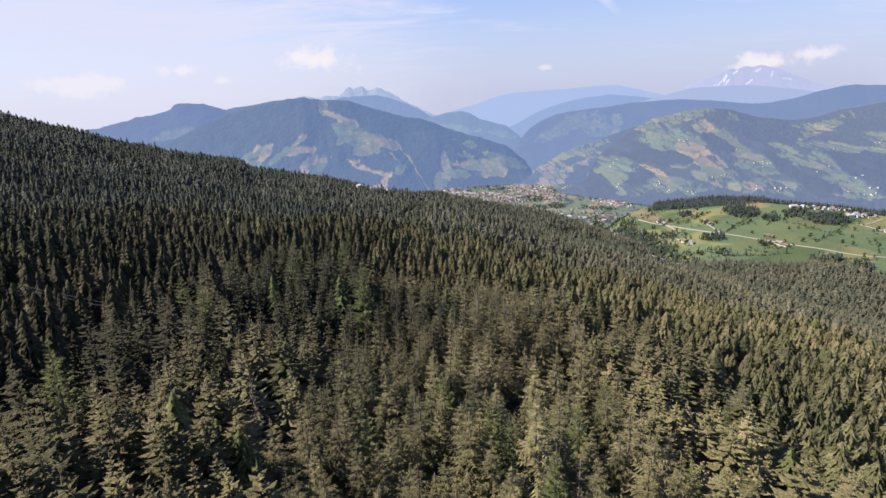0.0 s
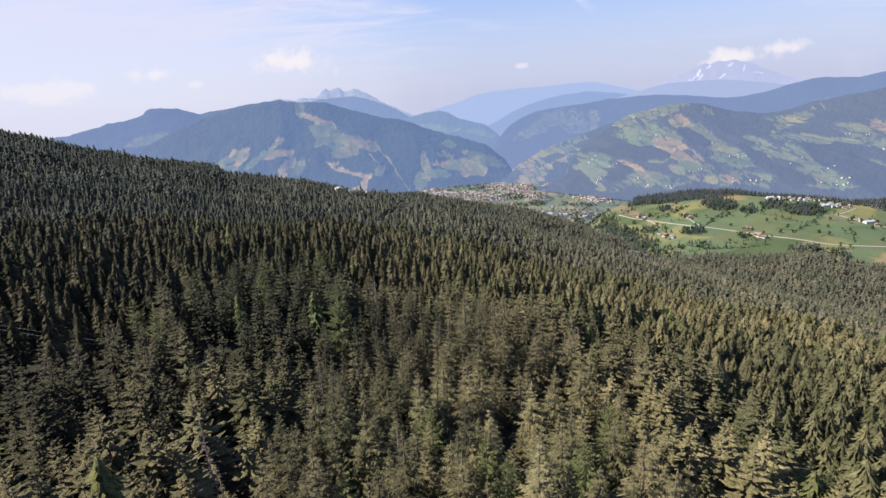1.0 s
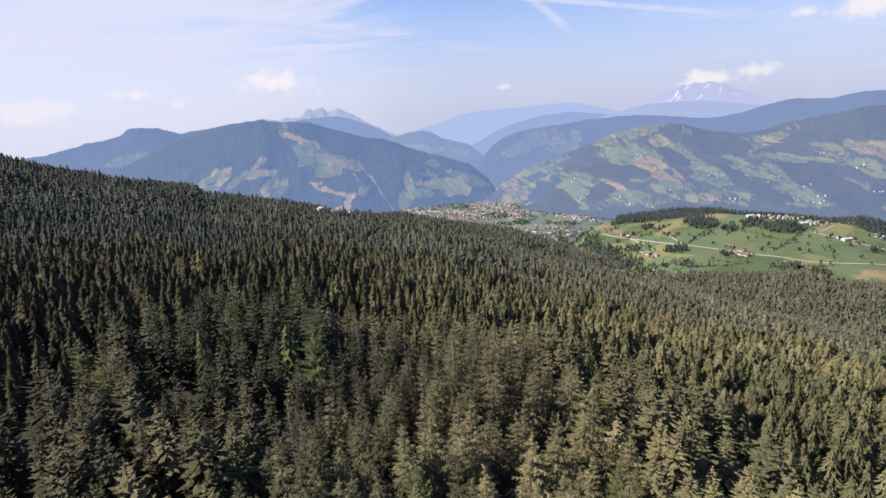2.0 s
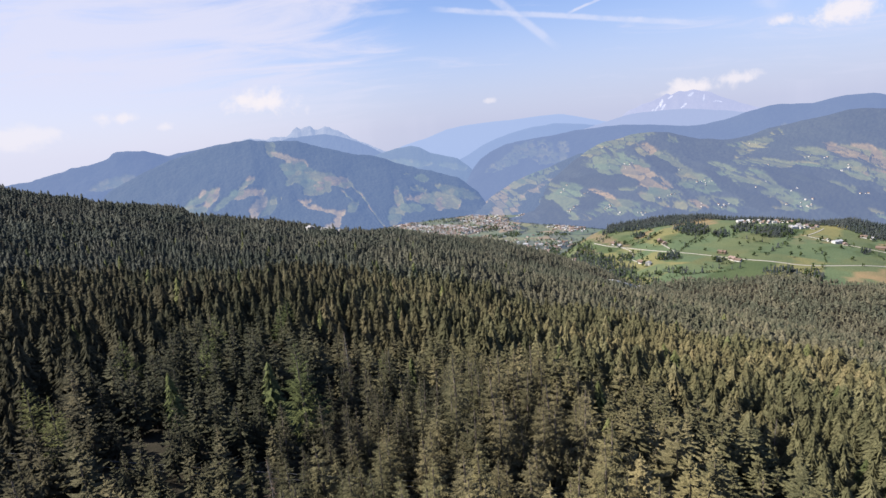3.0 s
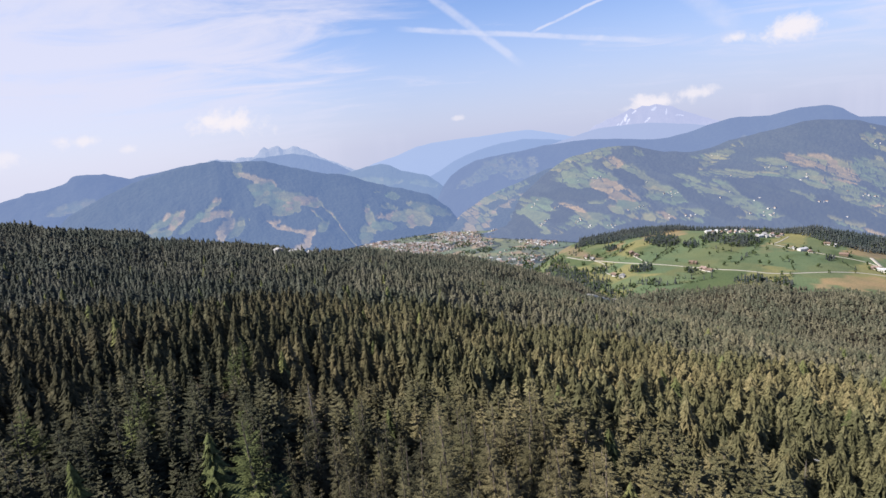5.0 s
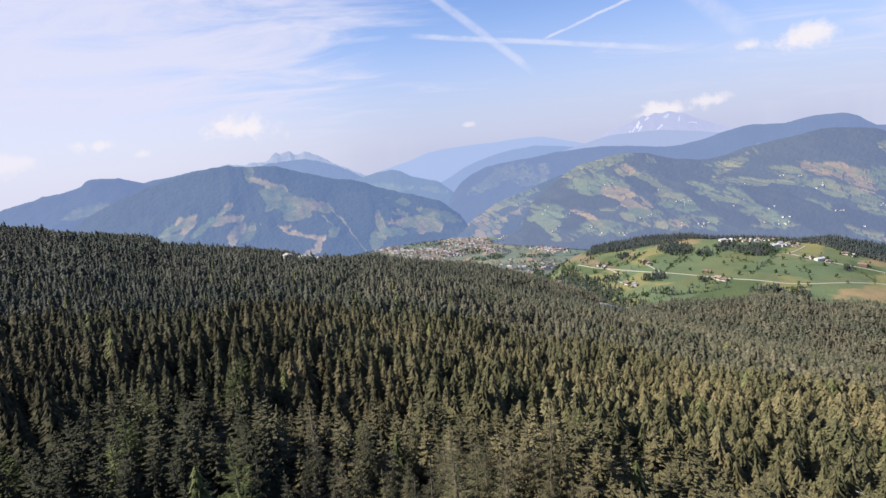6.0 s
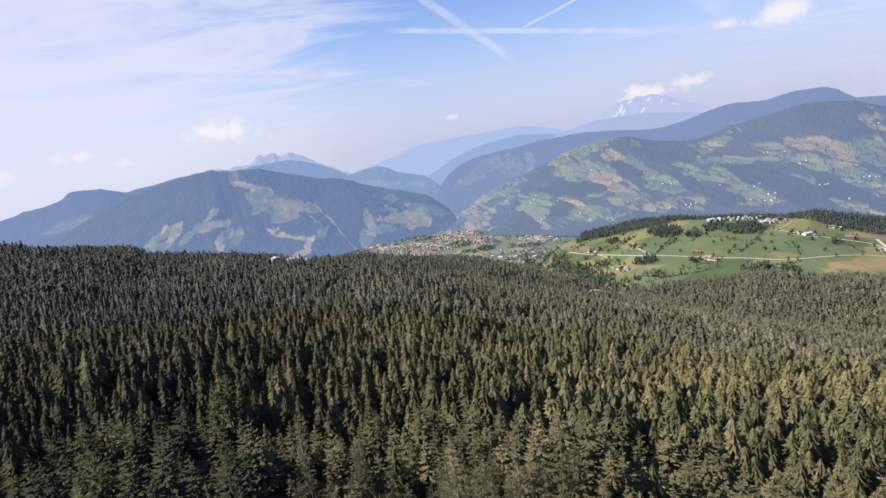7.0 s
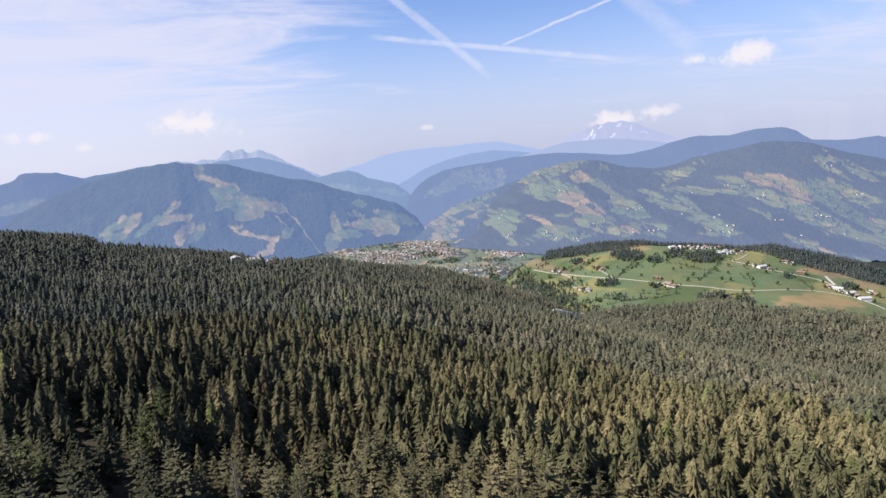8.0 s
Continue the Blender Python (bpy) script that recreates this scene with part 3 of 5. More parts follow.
def spots(col, x, y, patches, seed, wobble=0.35):
    """Lays patches of other cover, with uneven edges, on the plan or on a mountain's face: x, y, half-length, half-width, turn, colour."""
    for n, (px, py, rx, ry, turn, c) in enumerate(patches):
        ca, sa = math.cos(radians(turn)), math.sin(radians(turn))
        u, v = ((x - px) * ca + (y - py) * sa) / rx, (-(x - px) * sa + (y - py) * ca) / ry
        r = np.sqrt(u * u + v * v) + wobble * wavy(x, y, max(40, 1.1 * min(rx, ry) + 30), seed + 3 * n) + 0.14 * wavy(x, y, 36, seed + 3 * n + 1)
        f = ((1 - smooth(r, 0.88, 1.06)) * (0.82 + 0.18 * ripple(x, y, 55, seed + n)).clip(0, 1))[:, None]
        col[:, :3] = col[:, :3] * (1 - f) + np.array(COVER[c]) * f


COVER = {
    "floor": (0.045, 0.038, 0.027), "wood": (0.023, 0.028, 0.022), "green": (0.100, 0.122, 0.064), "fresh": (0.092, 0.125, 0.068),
    "dry": (0.228, 0.168, 0.098), "hay": (0.166, 0.160, 0.074), "earth": (0.290, 0.218, 0.142), "crag": (0.15, 0.145, 0.14), "pale_crag": (0.12, 0.115, 0.11), "snow": (0.85, 0.86, 0.9),
    "olive": (0.108, 0.120, 0.060), "deep": (0.068, 0.092, 0.044), "vale": (0.100, 0.104, 0.066), "brown": (0.165, 0.132, 0.088),
}


def in_forest(x, y):
    """The wood on the near slope: above the foot of the meadow hill and the valley."""
    d, along = crest_x(x, y)
    foot = np.interp(x, [-400, 200, 300, 480, 545, 655, 755, 855, 900, 1070, 1400], [1300, 1120, 1125, 1130, 1085, 1068, 1034, 996, 950, 944, 880])
    foot = foot + 16 * ripple(x, y, 110, 21)
    return (y < foot) & (y < 1330 + 30 * ripple(x, y, 200, 22))


def build_ground():
    radii = np.concatenate([[0, 15], np.geomspace(30, 850, 80), np.linspace(859, 2400, 170), np.geomspace(2420, 4950, 40)])
    front = np.linspace(-60, 57, 270)
    back = np.linspace(58, 298, 50)[1:-1]
    az = np.radians(np.concatenate([front, back]))
    r, a = np.meshgrid(radii, az, indexing="ij")
    x, y = (r * np.sin(a)).ravel(), (r * np.cos(a)).ravel()
    z = land(x, y)
    col = rgba(COVER["olive"], len(x))
    mix = smooth(wavy(x, y, 420, 31), -0.3, 0.5)[:, None]
    col[:, :3] = col[:, :3] * (1 - mix) + np.array(COVER["green"]) * mix
    vale = smooth(y, 1750, 1950)[:, None]
    col[:, :3] = col[:, :3] * (1 - vale) + np.array(COVER["vale"]) * vale
    # parcels of the meadow hill, long up the slope
    h = np.array(HEDGE_B[-1], float) - np.array(HEDGE_B[0], float)
    h /= np.hypot(*h)
    strip = np.floor((x * h[1] - y * h[0]) / 78 + 0.25 * ripple(x, y, 420, 33))
    block = np.floor((x * h[0] + y * h[1]) / 170 + 0.37 * strip + 0.2 * ripple(x, y, 300, 34))
    draw = np.abs(np.sin(strip * 12.9898 + block * 78.233) * 43758.5453) % 1
    tones = np.array([COVER[c] for c in ("fresh", "deep", "green", "fresh", "deep", "hay", "green", "olive")])
    hill = ((x > 480) & (y > 900) & (y < 2050))[:, None]
    col[:, :3] = np.where(hill, tones[(draw * 7.99).astype(int)], col[:, :3])
    behind = (crest_x(x, y)[0] > 40) & (x > 900) & (y < 2600)
    col[behind, :3] = COVER["wood"]
    spots(col, x, y, MEADOWS + VALLEY_FIELDS, 60)
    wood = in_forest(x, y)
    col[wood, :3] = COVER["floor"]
    spots(col, x, y, [(-30, 150, 9, 6, 20, "fresh")], 90, 0.1)      # grass in a glade
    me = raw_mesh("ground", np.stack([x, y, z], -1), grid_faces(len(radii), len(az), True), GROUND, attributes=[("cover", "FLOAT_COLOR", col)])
    tagged(new("ground", me), "mountain slope, meadows and valley floor under woods", "ground", kind="structure")


def build_valley_floor():
    """The hazy floor of the valley head, two kilometres and more away, laid over the ground sheet."""
    x, y = np.meshgrid(np.linspace(-420, 1750, 220), np.linspace(1900, 3420, 130))
    x, y = x.ravel(), y.ravel()
    col = rgba(COVER["vale"], len(x))
    cx, cy, own, edge = parcels(x + 10 * rugged(x, y, 60, 81), y + 10 * rugged(x, y, 60, 82), 62, 90, 83)
    tones = np.array([COVER[c] for c in ("green", "olive", "vale", "hay", "olive", "dry")])
    col[:, :3] = tones[(own * 5.99).astype(int)]
    hedge = ((edge < 0.07) & (grain(x, y, 45, 84) > -0.1)) | (rugged(x, y, 120, 85) > 0.30)
    col[hedge, :3] = COVER["wood"]
    spots(col, x, y, [p for p in VALLEY_FIELDS if p[1] > 1900], 60)
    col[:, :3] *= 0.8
    # the floor's haze: a faint bluish emission over its cover colours
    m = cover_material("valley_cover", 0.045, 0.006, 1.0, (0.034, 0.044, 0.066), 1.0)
    z = land(x, y) + 2.0
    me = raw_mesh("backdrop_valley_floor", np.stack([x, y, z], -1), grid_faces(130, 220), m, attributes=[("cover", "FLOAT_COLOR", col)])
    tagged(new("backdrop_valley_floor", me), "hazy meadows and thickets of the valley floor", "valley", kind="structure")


# ---- mountains ----
KIN = {"green": ("fresh", "olive"), "fresh": ("green", "deep"), "olive": ("green", "hay"), "hay": ("olive", "dry"), "dry": ("hay", "brown"),
       "brown": ("dry", "earth"), "earth": ("dry", "earth"), "snow": ("snow", "snow"), "wood": ("wood", "wood")}


def fields(col, x, z, patches, seed, mosaic):
    """Meadows on a mountain's face, by width and height: fields with firm edges, each of its own tone, with copses and tree rows. Gives where the wood is."""
    wood = np.ones(len(x))
    wx, wz = x + 9 * rugged(x, z, 46, seed + 3, 3), z + 6 * rugged(x, z, 40, seed + 4, 3)
    cx, cz, own, edge = parcels(wx, wz, 46, 25, seed)
    fray = 0.34 * rugged(x, z, 55, seed + 6, 4)
    for n, (px, pz, rx, rz, turn, kind) in enumerate(patches):
        reach = max(rx, rz) * 1.8
        k = np.flatnonzero((np.abs(x - px) < reach) & (np.abs(z - pz) < reach))
        if not len(k):
            continue
        ca, sa = math.cos(radians(turn)), math.sin(radians(turn))

        def inside(u, v):
            return np.hypot(((u - px) * ca + (v - pz) * sa) / rx, (-(u - px) * sa + (v - pz) * ca) / rz)

        if min(rx, rz) > 7:
            rx, rz = rx * 1.22, rz * 1.30
        share = mosaic if min(rx, rz) > 9 else 0.0
        r = share * inside(cx[k], cz[k]) + (1 - share) * inside(wx[k], wz[k]) + fray[k] * (1 - 0.5 * share)
        f = 1 - smooth(r, 0.94, 1.04)
        pick = (own[k] * 7 + n * 0.37) % 1
        tones = np.array([COVER[kind], COVER[KIN[kind][0]], COVER[KIN[kind][1]]])
        tone = tones[np.where(pick < 0.55, 0, np.where(pick < 0.80, 1, 2))] * (0.58 + 0.24 * own[k])[:, None]
        if kind != "snow":
            tone = tone * np.array((1.02, 1.0, 0.74))
        col[k, :3] = col[k, :3] * (1 - f[:, None]) + tone * f[:, None]
        wood[k] = wood[k] * (1 - f) + (kind == "wood") * f
    # copses, and rows of trees between some of the fields
    grove = smooth(rugged(x, z, 34, seed + 8, 3), 0.40, 0.47)
    row = (1 - smooth(edge, 0.05, 0.11)) * (grain(x, z, 30, seed + 11) > -0.1)
    back = np.maximum(grove, row) * (1 - wood) * (mosaic > 0.3)
    col[:, :3] = col[:, :3] * (1 - back[:, None]) + np.array(COVER["wood"]) * back[:, None]
    return np.maximum(wood, back)


def mountain(name, label, knots, far, near, foot, relief, glow, gain, patches, woods, seed, rows=90, cols=420, rough=1.0, base="wood", clear=0.6, mosaic=0.0):
    """A range: its crest rises at knots (sideways and up for each metre ahead) at the distance far, its foot lies at near. woods: share and size of loose meadows."""
    ka, ke = np.array(knots).T
    s = np.linspace(ka[0], ka[-1], cols)
    e = np.interp(s, ka, ke)
    for _ in range(2):
        e[1:-1] = (e[:-2] + 2 * e[1:-1] + e[2:]) / 4
    yf = np.interp(s, *np.array(far).T)
    yn = np.interp(s, *np.array(near).T)
    crest = e * yf
    v = np.concatenate([np.linspace(-0.35, 0, 8)[:-1], np.linspace(0, 1, rows)])
    vv, ss = np.meshgrid(v, s, indexing="ij")
    y = yf + (yn - yf) * vv
    x = ss * y
    # spurs and gullies run down the slope
    spur = 1.3 * rugged(x, y * 0.4, 520, seed) + 0.9 * (0.4 - np.abs(rugged(x + 0.3 * y, y * 0.35, 300, seed + 5))) + 0.12 * rugged(x, y, 90, seed + 9)
    body = smooth(vv, 0.02, 0.45) * (1 - smooth(vv, 0.7, 1.0))
    z = crest + (foot - crest) * np.where(vv < 0, -vv * 1.2, vv.clip(0, 1) ** 0.9)
    z = z + relief * spur * body + rough * (4.0 * rugged(x, y, 55, seed + 12) + 5.0 * rugged(x, y, 140, seed + 13)) * (1 - vv.clip(0, 1))
    x, y, z = x.ravel(), y.ravel(), z.ravel()
    col = rgba(COVER[base], len(x))
    col[:, :3] *= (1 + 0.30 * rugged(x, z * 1.6, 190, seed + 31) + 0.12 * rugged(x, z, 30, seed + 33))[:, None].clip(0.4, 1.7)
    extra = []
    if woods:
        share, size, tones = woods
        r = np.random.RandomState(seed)
        for _ in range(share):
            k = r.randint(len(x))
            if z[k] > crest.max() - 70:
                continue
            extra.append((x[k], z[k], size * r.uniform(0.35, 1.3), size * r.uniform(0.16, 0.42), r.uniform(-28, 8), tones[r.randint(len(tones))]))
    wood = fields(col, x, z, extra + patches, seed + 40, mosaic)
    if base == "wood":
        z = z + wood * (7 + 3.5 * grain(x, y, 9, seed + 35)) * smooth(vv.ravel(), 0.0, 0.03)      # the wood stands over the meadows
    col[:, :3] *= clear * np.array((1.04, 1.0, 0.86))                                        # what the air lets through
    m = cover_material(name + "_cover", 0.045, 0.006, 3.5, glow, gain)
    me = raw_mesh(name, np.stack([x, y, z + EYE], -1), grid_faces(len(v), cols), m, attributes=[("cover", "FLOAT_COLOR", col)])
    return tagged(new(name, me), label, "mountain", kind="structure")


def build_mountains():
    foot = -558
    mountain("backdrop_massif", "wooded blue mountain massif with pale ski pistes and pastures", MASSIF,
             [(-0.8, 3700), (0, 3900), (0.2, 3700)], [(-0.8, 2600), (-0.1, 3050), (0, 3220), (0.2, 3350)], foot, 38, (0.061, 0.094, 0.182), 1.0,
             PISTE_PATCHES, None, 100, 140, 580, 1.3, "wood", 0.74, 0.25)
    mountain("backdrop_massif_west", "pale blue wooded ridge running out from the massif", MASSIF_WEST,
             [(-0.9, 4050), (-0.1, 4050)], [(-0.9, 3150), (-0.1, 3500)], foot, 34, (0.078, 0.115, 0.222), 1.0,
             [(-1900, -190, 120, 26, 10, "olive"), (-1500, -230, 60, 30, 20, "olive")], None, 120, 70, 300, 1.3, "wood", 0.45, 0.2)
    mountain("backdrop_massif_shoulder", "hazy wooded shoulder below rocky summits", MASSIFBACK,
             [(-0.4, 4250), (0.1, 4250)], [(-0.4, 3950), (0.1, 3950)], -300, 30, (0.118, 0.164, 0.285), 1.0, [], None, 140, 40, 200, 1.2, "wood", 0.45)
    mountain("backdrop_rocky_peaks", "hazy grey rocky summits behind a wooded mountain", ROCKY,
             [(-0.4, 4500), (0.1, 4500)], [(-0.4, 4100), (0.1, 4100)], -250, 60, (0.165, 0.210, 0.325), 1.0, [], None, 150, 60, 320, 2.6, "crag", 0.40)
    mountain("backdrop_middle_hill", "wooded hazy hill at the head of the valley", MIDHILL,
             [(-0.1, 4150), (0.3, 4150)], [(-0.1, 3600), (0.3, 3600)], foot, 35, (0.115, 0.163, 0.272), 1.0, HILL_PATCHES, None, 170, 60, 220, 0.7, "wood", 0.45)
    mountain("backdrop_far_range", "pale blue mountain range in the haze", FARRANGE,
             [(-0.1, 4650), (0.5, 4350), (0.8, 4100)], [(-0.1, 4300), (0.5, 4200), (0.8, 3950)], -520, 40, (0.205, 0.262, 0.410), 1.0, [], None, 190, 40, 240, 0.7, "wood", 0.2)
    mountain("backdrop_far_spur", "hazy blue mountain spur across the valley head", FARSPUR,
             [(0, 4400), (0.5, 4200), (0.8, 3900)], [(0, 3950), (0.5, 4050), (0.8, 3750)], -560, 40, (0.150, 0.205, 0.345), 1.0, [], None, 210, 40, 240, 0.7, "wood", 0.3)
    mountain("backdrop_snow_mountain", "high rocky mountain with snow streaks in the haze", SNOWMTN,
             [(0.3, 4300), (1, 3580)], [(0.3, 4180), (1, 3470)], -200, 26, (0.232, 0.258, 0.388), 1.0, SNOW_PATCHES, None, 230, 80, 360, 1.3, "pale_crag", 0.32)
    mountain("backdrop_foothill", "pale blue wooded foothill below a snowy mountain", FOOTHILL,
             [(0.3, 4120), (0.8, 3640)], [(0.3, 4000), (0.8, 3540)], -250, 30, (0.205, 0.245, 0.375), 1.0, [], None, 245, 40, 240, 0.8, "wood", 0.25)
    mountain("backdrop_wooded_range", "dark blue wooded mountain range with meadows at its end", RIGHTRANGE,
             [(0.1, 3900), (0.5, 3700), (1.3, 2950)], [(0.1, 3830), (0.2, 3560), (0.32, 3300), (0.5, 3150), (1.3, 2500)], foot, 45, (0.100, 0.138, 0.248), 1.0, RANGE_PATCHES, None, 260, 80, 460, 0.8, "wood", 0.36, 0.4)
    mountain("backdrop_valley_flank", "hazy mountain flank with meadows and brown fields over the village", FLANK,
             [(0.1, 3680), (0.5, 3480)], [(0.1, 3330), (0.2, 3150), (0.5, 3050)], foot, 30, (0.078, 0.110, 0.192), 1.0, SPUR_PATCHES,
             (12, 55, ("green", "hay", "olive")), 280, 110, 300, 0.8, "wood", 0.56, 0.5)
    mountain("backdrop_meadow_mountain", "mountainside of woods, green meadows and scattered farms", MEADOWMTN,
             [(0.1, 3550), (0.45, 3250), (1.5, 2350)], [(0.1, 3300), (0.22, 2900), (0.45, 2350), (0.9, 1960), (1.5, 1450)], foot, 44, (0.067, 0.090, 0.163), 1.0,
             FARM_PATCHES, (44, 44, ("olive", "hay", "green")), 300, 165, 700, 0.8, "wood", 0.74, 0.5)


build_ground()
build_valley_floor()
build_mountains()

# ---- trees ----
def conifer(seed, height, radius, bare, whorls, around, pairs, droop=0.35, ragged=0.25, thin=1.0):
    """A crown as arrays of points and triangles: drooping boughs. pairs: twigs to each side of a bough; 0: plain boughs."""
    r = np.random.RandomState(seed)
    verts, faces = [], []
    for w in range(whorls):
        f = (w + 0.5 * r.rand()) / whorls                      # 0 at the foot of the crown, 1 at the tip
        reach = 1.05 * radius * (1 - f) ** 0.92 * min(1, 0.65 + 2.2 * f) + 0.12
        n = max(4, int(around * (0.6 + 0.4 * (1 - f))))
        turn = r.rand() * 6.28
        for k in range(n):
            a = turn + 6.283 * k / n + r.uniform(-0.35, 0.35)
            L = reach * r.uniform(1 - ragged, 1 + ragged * 0.7)
            wide = thin * (0.13 * L + 0.15) * r.uniform(0.8, 1.25)
            rise = 0.30 * f - droop * r.uniform(0.6, 1.4) * (1 - 0.6 * f)
            h = height * (bare + (1 - bare) * f) + r.uniform(-0.55, 0.55) * height / whorls
            ca, sa = math.cos(a), math.sin(a)

            def at(q, side=0.0, down=0.0):
                d = L * (0.04 + 0.96 * q)
                return (d * ca - side * sa, d * sa + side * ca, h + rise * d + 0.14 * L * q * q - down)

            b = len(verts)
            if pairs == 0:
                verts += [at(0.0), at(0.55, wide, wide * 0.7), at(0.5), at(0.55, -wide, wide * 0.7), at(1.0)]
                faces += [(b, b + 1, b + 2), (b, b + 2, b + 3), (b + 1, b + 4, b + 2), (b + 2, b + 4, b + 3)]
                continue
            # a slender spine, and swept twigs to both sides that taper to the tip
            w = 0.30 * wide
            verts += [at(0.0), at(0.5, w, w * 0.6), at(0.45), at(0.5, -w, w * 0.6), at(1.04)]
            faces += [(b, b + 1, b + 2), (b, b + 2, b + 3), (b + 1, b + 4, b + 2), (b + 2, b + 4, b + 3)]
            for i in range(pairs):
                q0 = 0.16 + 0.74 * (i + 0.3 * r.rand()) / pairs
                for s in (-1, 1):
                    t = 1.75 * wide * (1.15 - 0.75 * q0) * r.uniform(0.75, 1.2)
                    b = len(verts)
                    verts += [at(q0), at(min(1.0, q0 + 0.15)), at(min(1.08, q0 + 0.24), s * t, t * r.uniform(0.40, 0.70))]
                    faces.append((b, b + 1, b + 2) if s < 0 else (b + 1, b, b + 2))
    b = len(verts)
    verts += [(0.10, 0, height * 0.96), (-0.05, 0.09, height * 0.96), (-0.05, -0.09, height * 0.96), (0, 0, height * 1.03)]
    faces += [(b, b + 1, b + 3), (b + 1, b + 2, b + 3), (b + 2, b, b + 3)]
    return np.array(verts, np.float32), np.array(faces, np.int32)


def far_conifer(seed, height, radius, bare, tiers, sides):
    """A crown far off: a few ragged skirts."""
    r = np.random.RandomState(seed)
    verts, faces = [], []
    for t in range(tiers):
        lo = height * (bare + (1 - bare) * t / tiers * 0.95)
        hi = height * min(1.02, bare + (1 - bare) * ((t + 1) / tiers + (0.05 if tiers > 8 else 0.10)))
        R = radius * (1 - 0.87 * (t / tiers) ** 1.4)
        b = len(verts)
        a0 = r.rand() * 6
        for k in range(sides):                                 # boughs stick out between notches
            a = a0 + 6.283 * (k + r.uniform(-0.25, 0.25)) / sides
            out = k % 2 == 0
            q = R * (r.uniform(0.8, 1.3) if out else r.uniform(0.3, 0.6))
            verts.append((q * math.cos(a), q * math.sin(a), lo + r.uniform(-0.5, 0.3) + (0.0 if out else 0.35 * (hi - lo))))
        verts.append((0, 0, hi))
        faces += [(b + k, b + (k + 1) % sides, b + sides) for k in range(sides)]
    return np.array(verts, np.float32), np.array(faces, np.int32)


def tapered(seed, height, r0, r1, sides=6, rings=4, lean=0.0):
    r = np.random.RandomState(seed)
    verts, faces = [], []
    for i in range(rings + 1):
        f = i / rings
        R = r0 + (r1 - r0) * f ** 0.8
        ox, oy = lean * f * f * height + r.uniform(-0.05, 0.05), r.uniform(-0.05, 0.05)
        for k in range(sides):
            a = 6.283 * k / sides
            verts.append((ox + R * math.cos(a), oy + R * math.sin(a), -0.6 + (height + 0.6) * f))
    for i in range(rings):
        for k in range(sides):
            a, b = i * sides + k, i * sides + (k + 1) % sides
            faces += [(a, b, b + sides), (a, b + sides, a + sides)]
    return np.array(verts, np.float32), np.array(faces, np.int32)


def scatter(name, label, category, templates, spots_, mat, seed):
    """One mesh of many trees: spots_ is rows of x, y, z, size, turn, tone."""
    r = np.random.RandomState(seed)
    V, F, A, base = [], [], [], 0
    which = r.randint(0, len(templates), len(spots_))
    for k, (v, f) in enumerate(templates):
        rows = spots_[which == k]
        if not len(rows):
            continue
        ca, sa = np.cos(rows[:, 4])[:, None], np.sin(rows[:, 4])[:, None]
        s = rows[:, 3:4]
        wide = s * r.uniform(0.85, 1.2, (len(rows), 1)) * (0.98 + 0.44 * rows[:, 6:7])
        x = rows[:, 0:1] + wide * (v[:, 0] * ca - v[:, 1] * sa)
        y = rows[:, 1:2] + wide * (v[:, 0] * sa + v[:, 1] * ca)
        z = rows[:, 2:3] + s * v[:, 2]
        V.append(np.stack([x, y, z], -1).reshape(-1, 3))
        F.append((f[None] + (base + len(v) * np.arange(len(rows)))[:, None, None]).reshape(-1, 3))
        A.append(np.repeat(rows[:, 5:7], len(v), 0))
        base += len(v) * len(rows)
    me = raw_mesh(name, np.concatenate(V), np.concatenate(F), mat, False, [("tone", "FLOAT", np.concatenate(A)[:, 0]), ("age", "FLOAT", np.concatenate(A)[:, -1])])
    return tagged(new(name, me), label, category, kind="stuff")


CLEARINGS = [(-36, 186, 10, 6), (-12, 105, 6, 4), (-58, 66, 4, 4), (-50, 197, 6, 4), (-82, 150, 5, 4), (-29, 148, 6, 4), (-60, 134, 4, 3), (-48, 124, 5, 3), (-13, 78, 6, 4),
             (-33, 86, 4, 3), (-68, 96, 4, 4), (-75, 110, 4, 3), (42, 102, 5, 3), (-43, 217, 10, 5), (94, 416, 10, 13), (85, 279, 5, 5), (114, 178, 2.0, 2.0), (-44, 167, 6, 4), (120, 189, 4, 5), (332, 812, 40, 38)]
# x, y, height
LARCHES = [(36, 70, 17), (48, 78, 16), (14, 64, 17), (-14, 72, 14), (30, 96, 18), (64, 112, 17), (6, 81, 16), (-2, 94, 15), (-65, 123, 14), (-47, 151, 13), (-23.5, 136, 22), (57, 90, 17),
           (-53, 64, 15), (-63, 150, 15), (-49, 161, 13), (-52, 175, 14), (-40, 206, 14), (-10, 181, 13), (-40, 194, 15), (8, 76, 17), (-57, 116, 14), (72, 96, 16), (22, 84, 16)]
DEAD_TREES = [(-18, 168.6, 19), (-23, 106, 14), (52, 119, 16), (94, 159, 15), (-20, 99, 13), (-8, 86, 14), (31, 77, 16), (45, 93, 15), (-31, 74, 14), (18, 70, 15)]


def on_power_line(x, y):
    return np.abs(y - (122 + 0.09 * x)) < 1.0


def old_stand(x, y):
    """Where the tall, broad old trees stand, below the younger thick stand."""
    return (x - 0.1 * y + 14 * wavy(x, y, 120, 47) > -18) & (y + 10 * wavy(x, y, 90, 48) < 128)


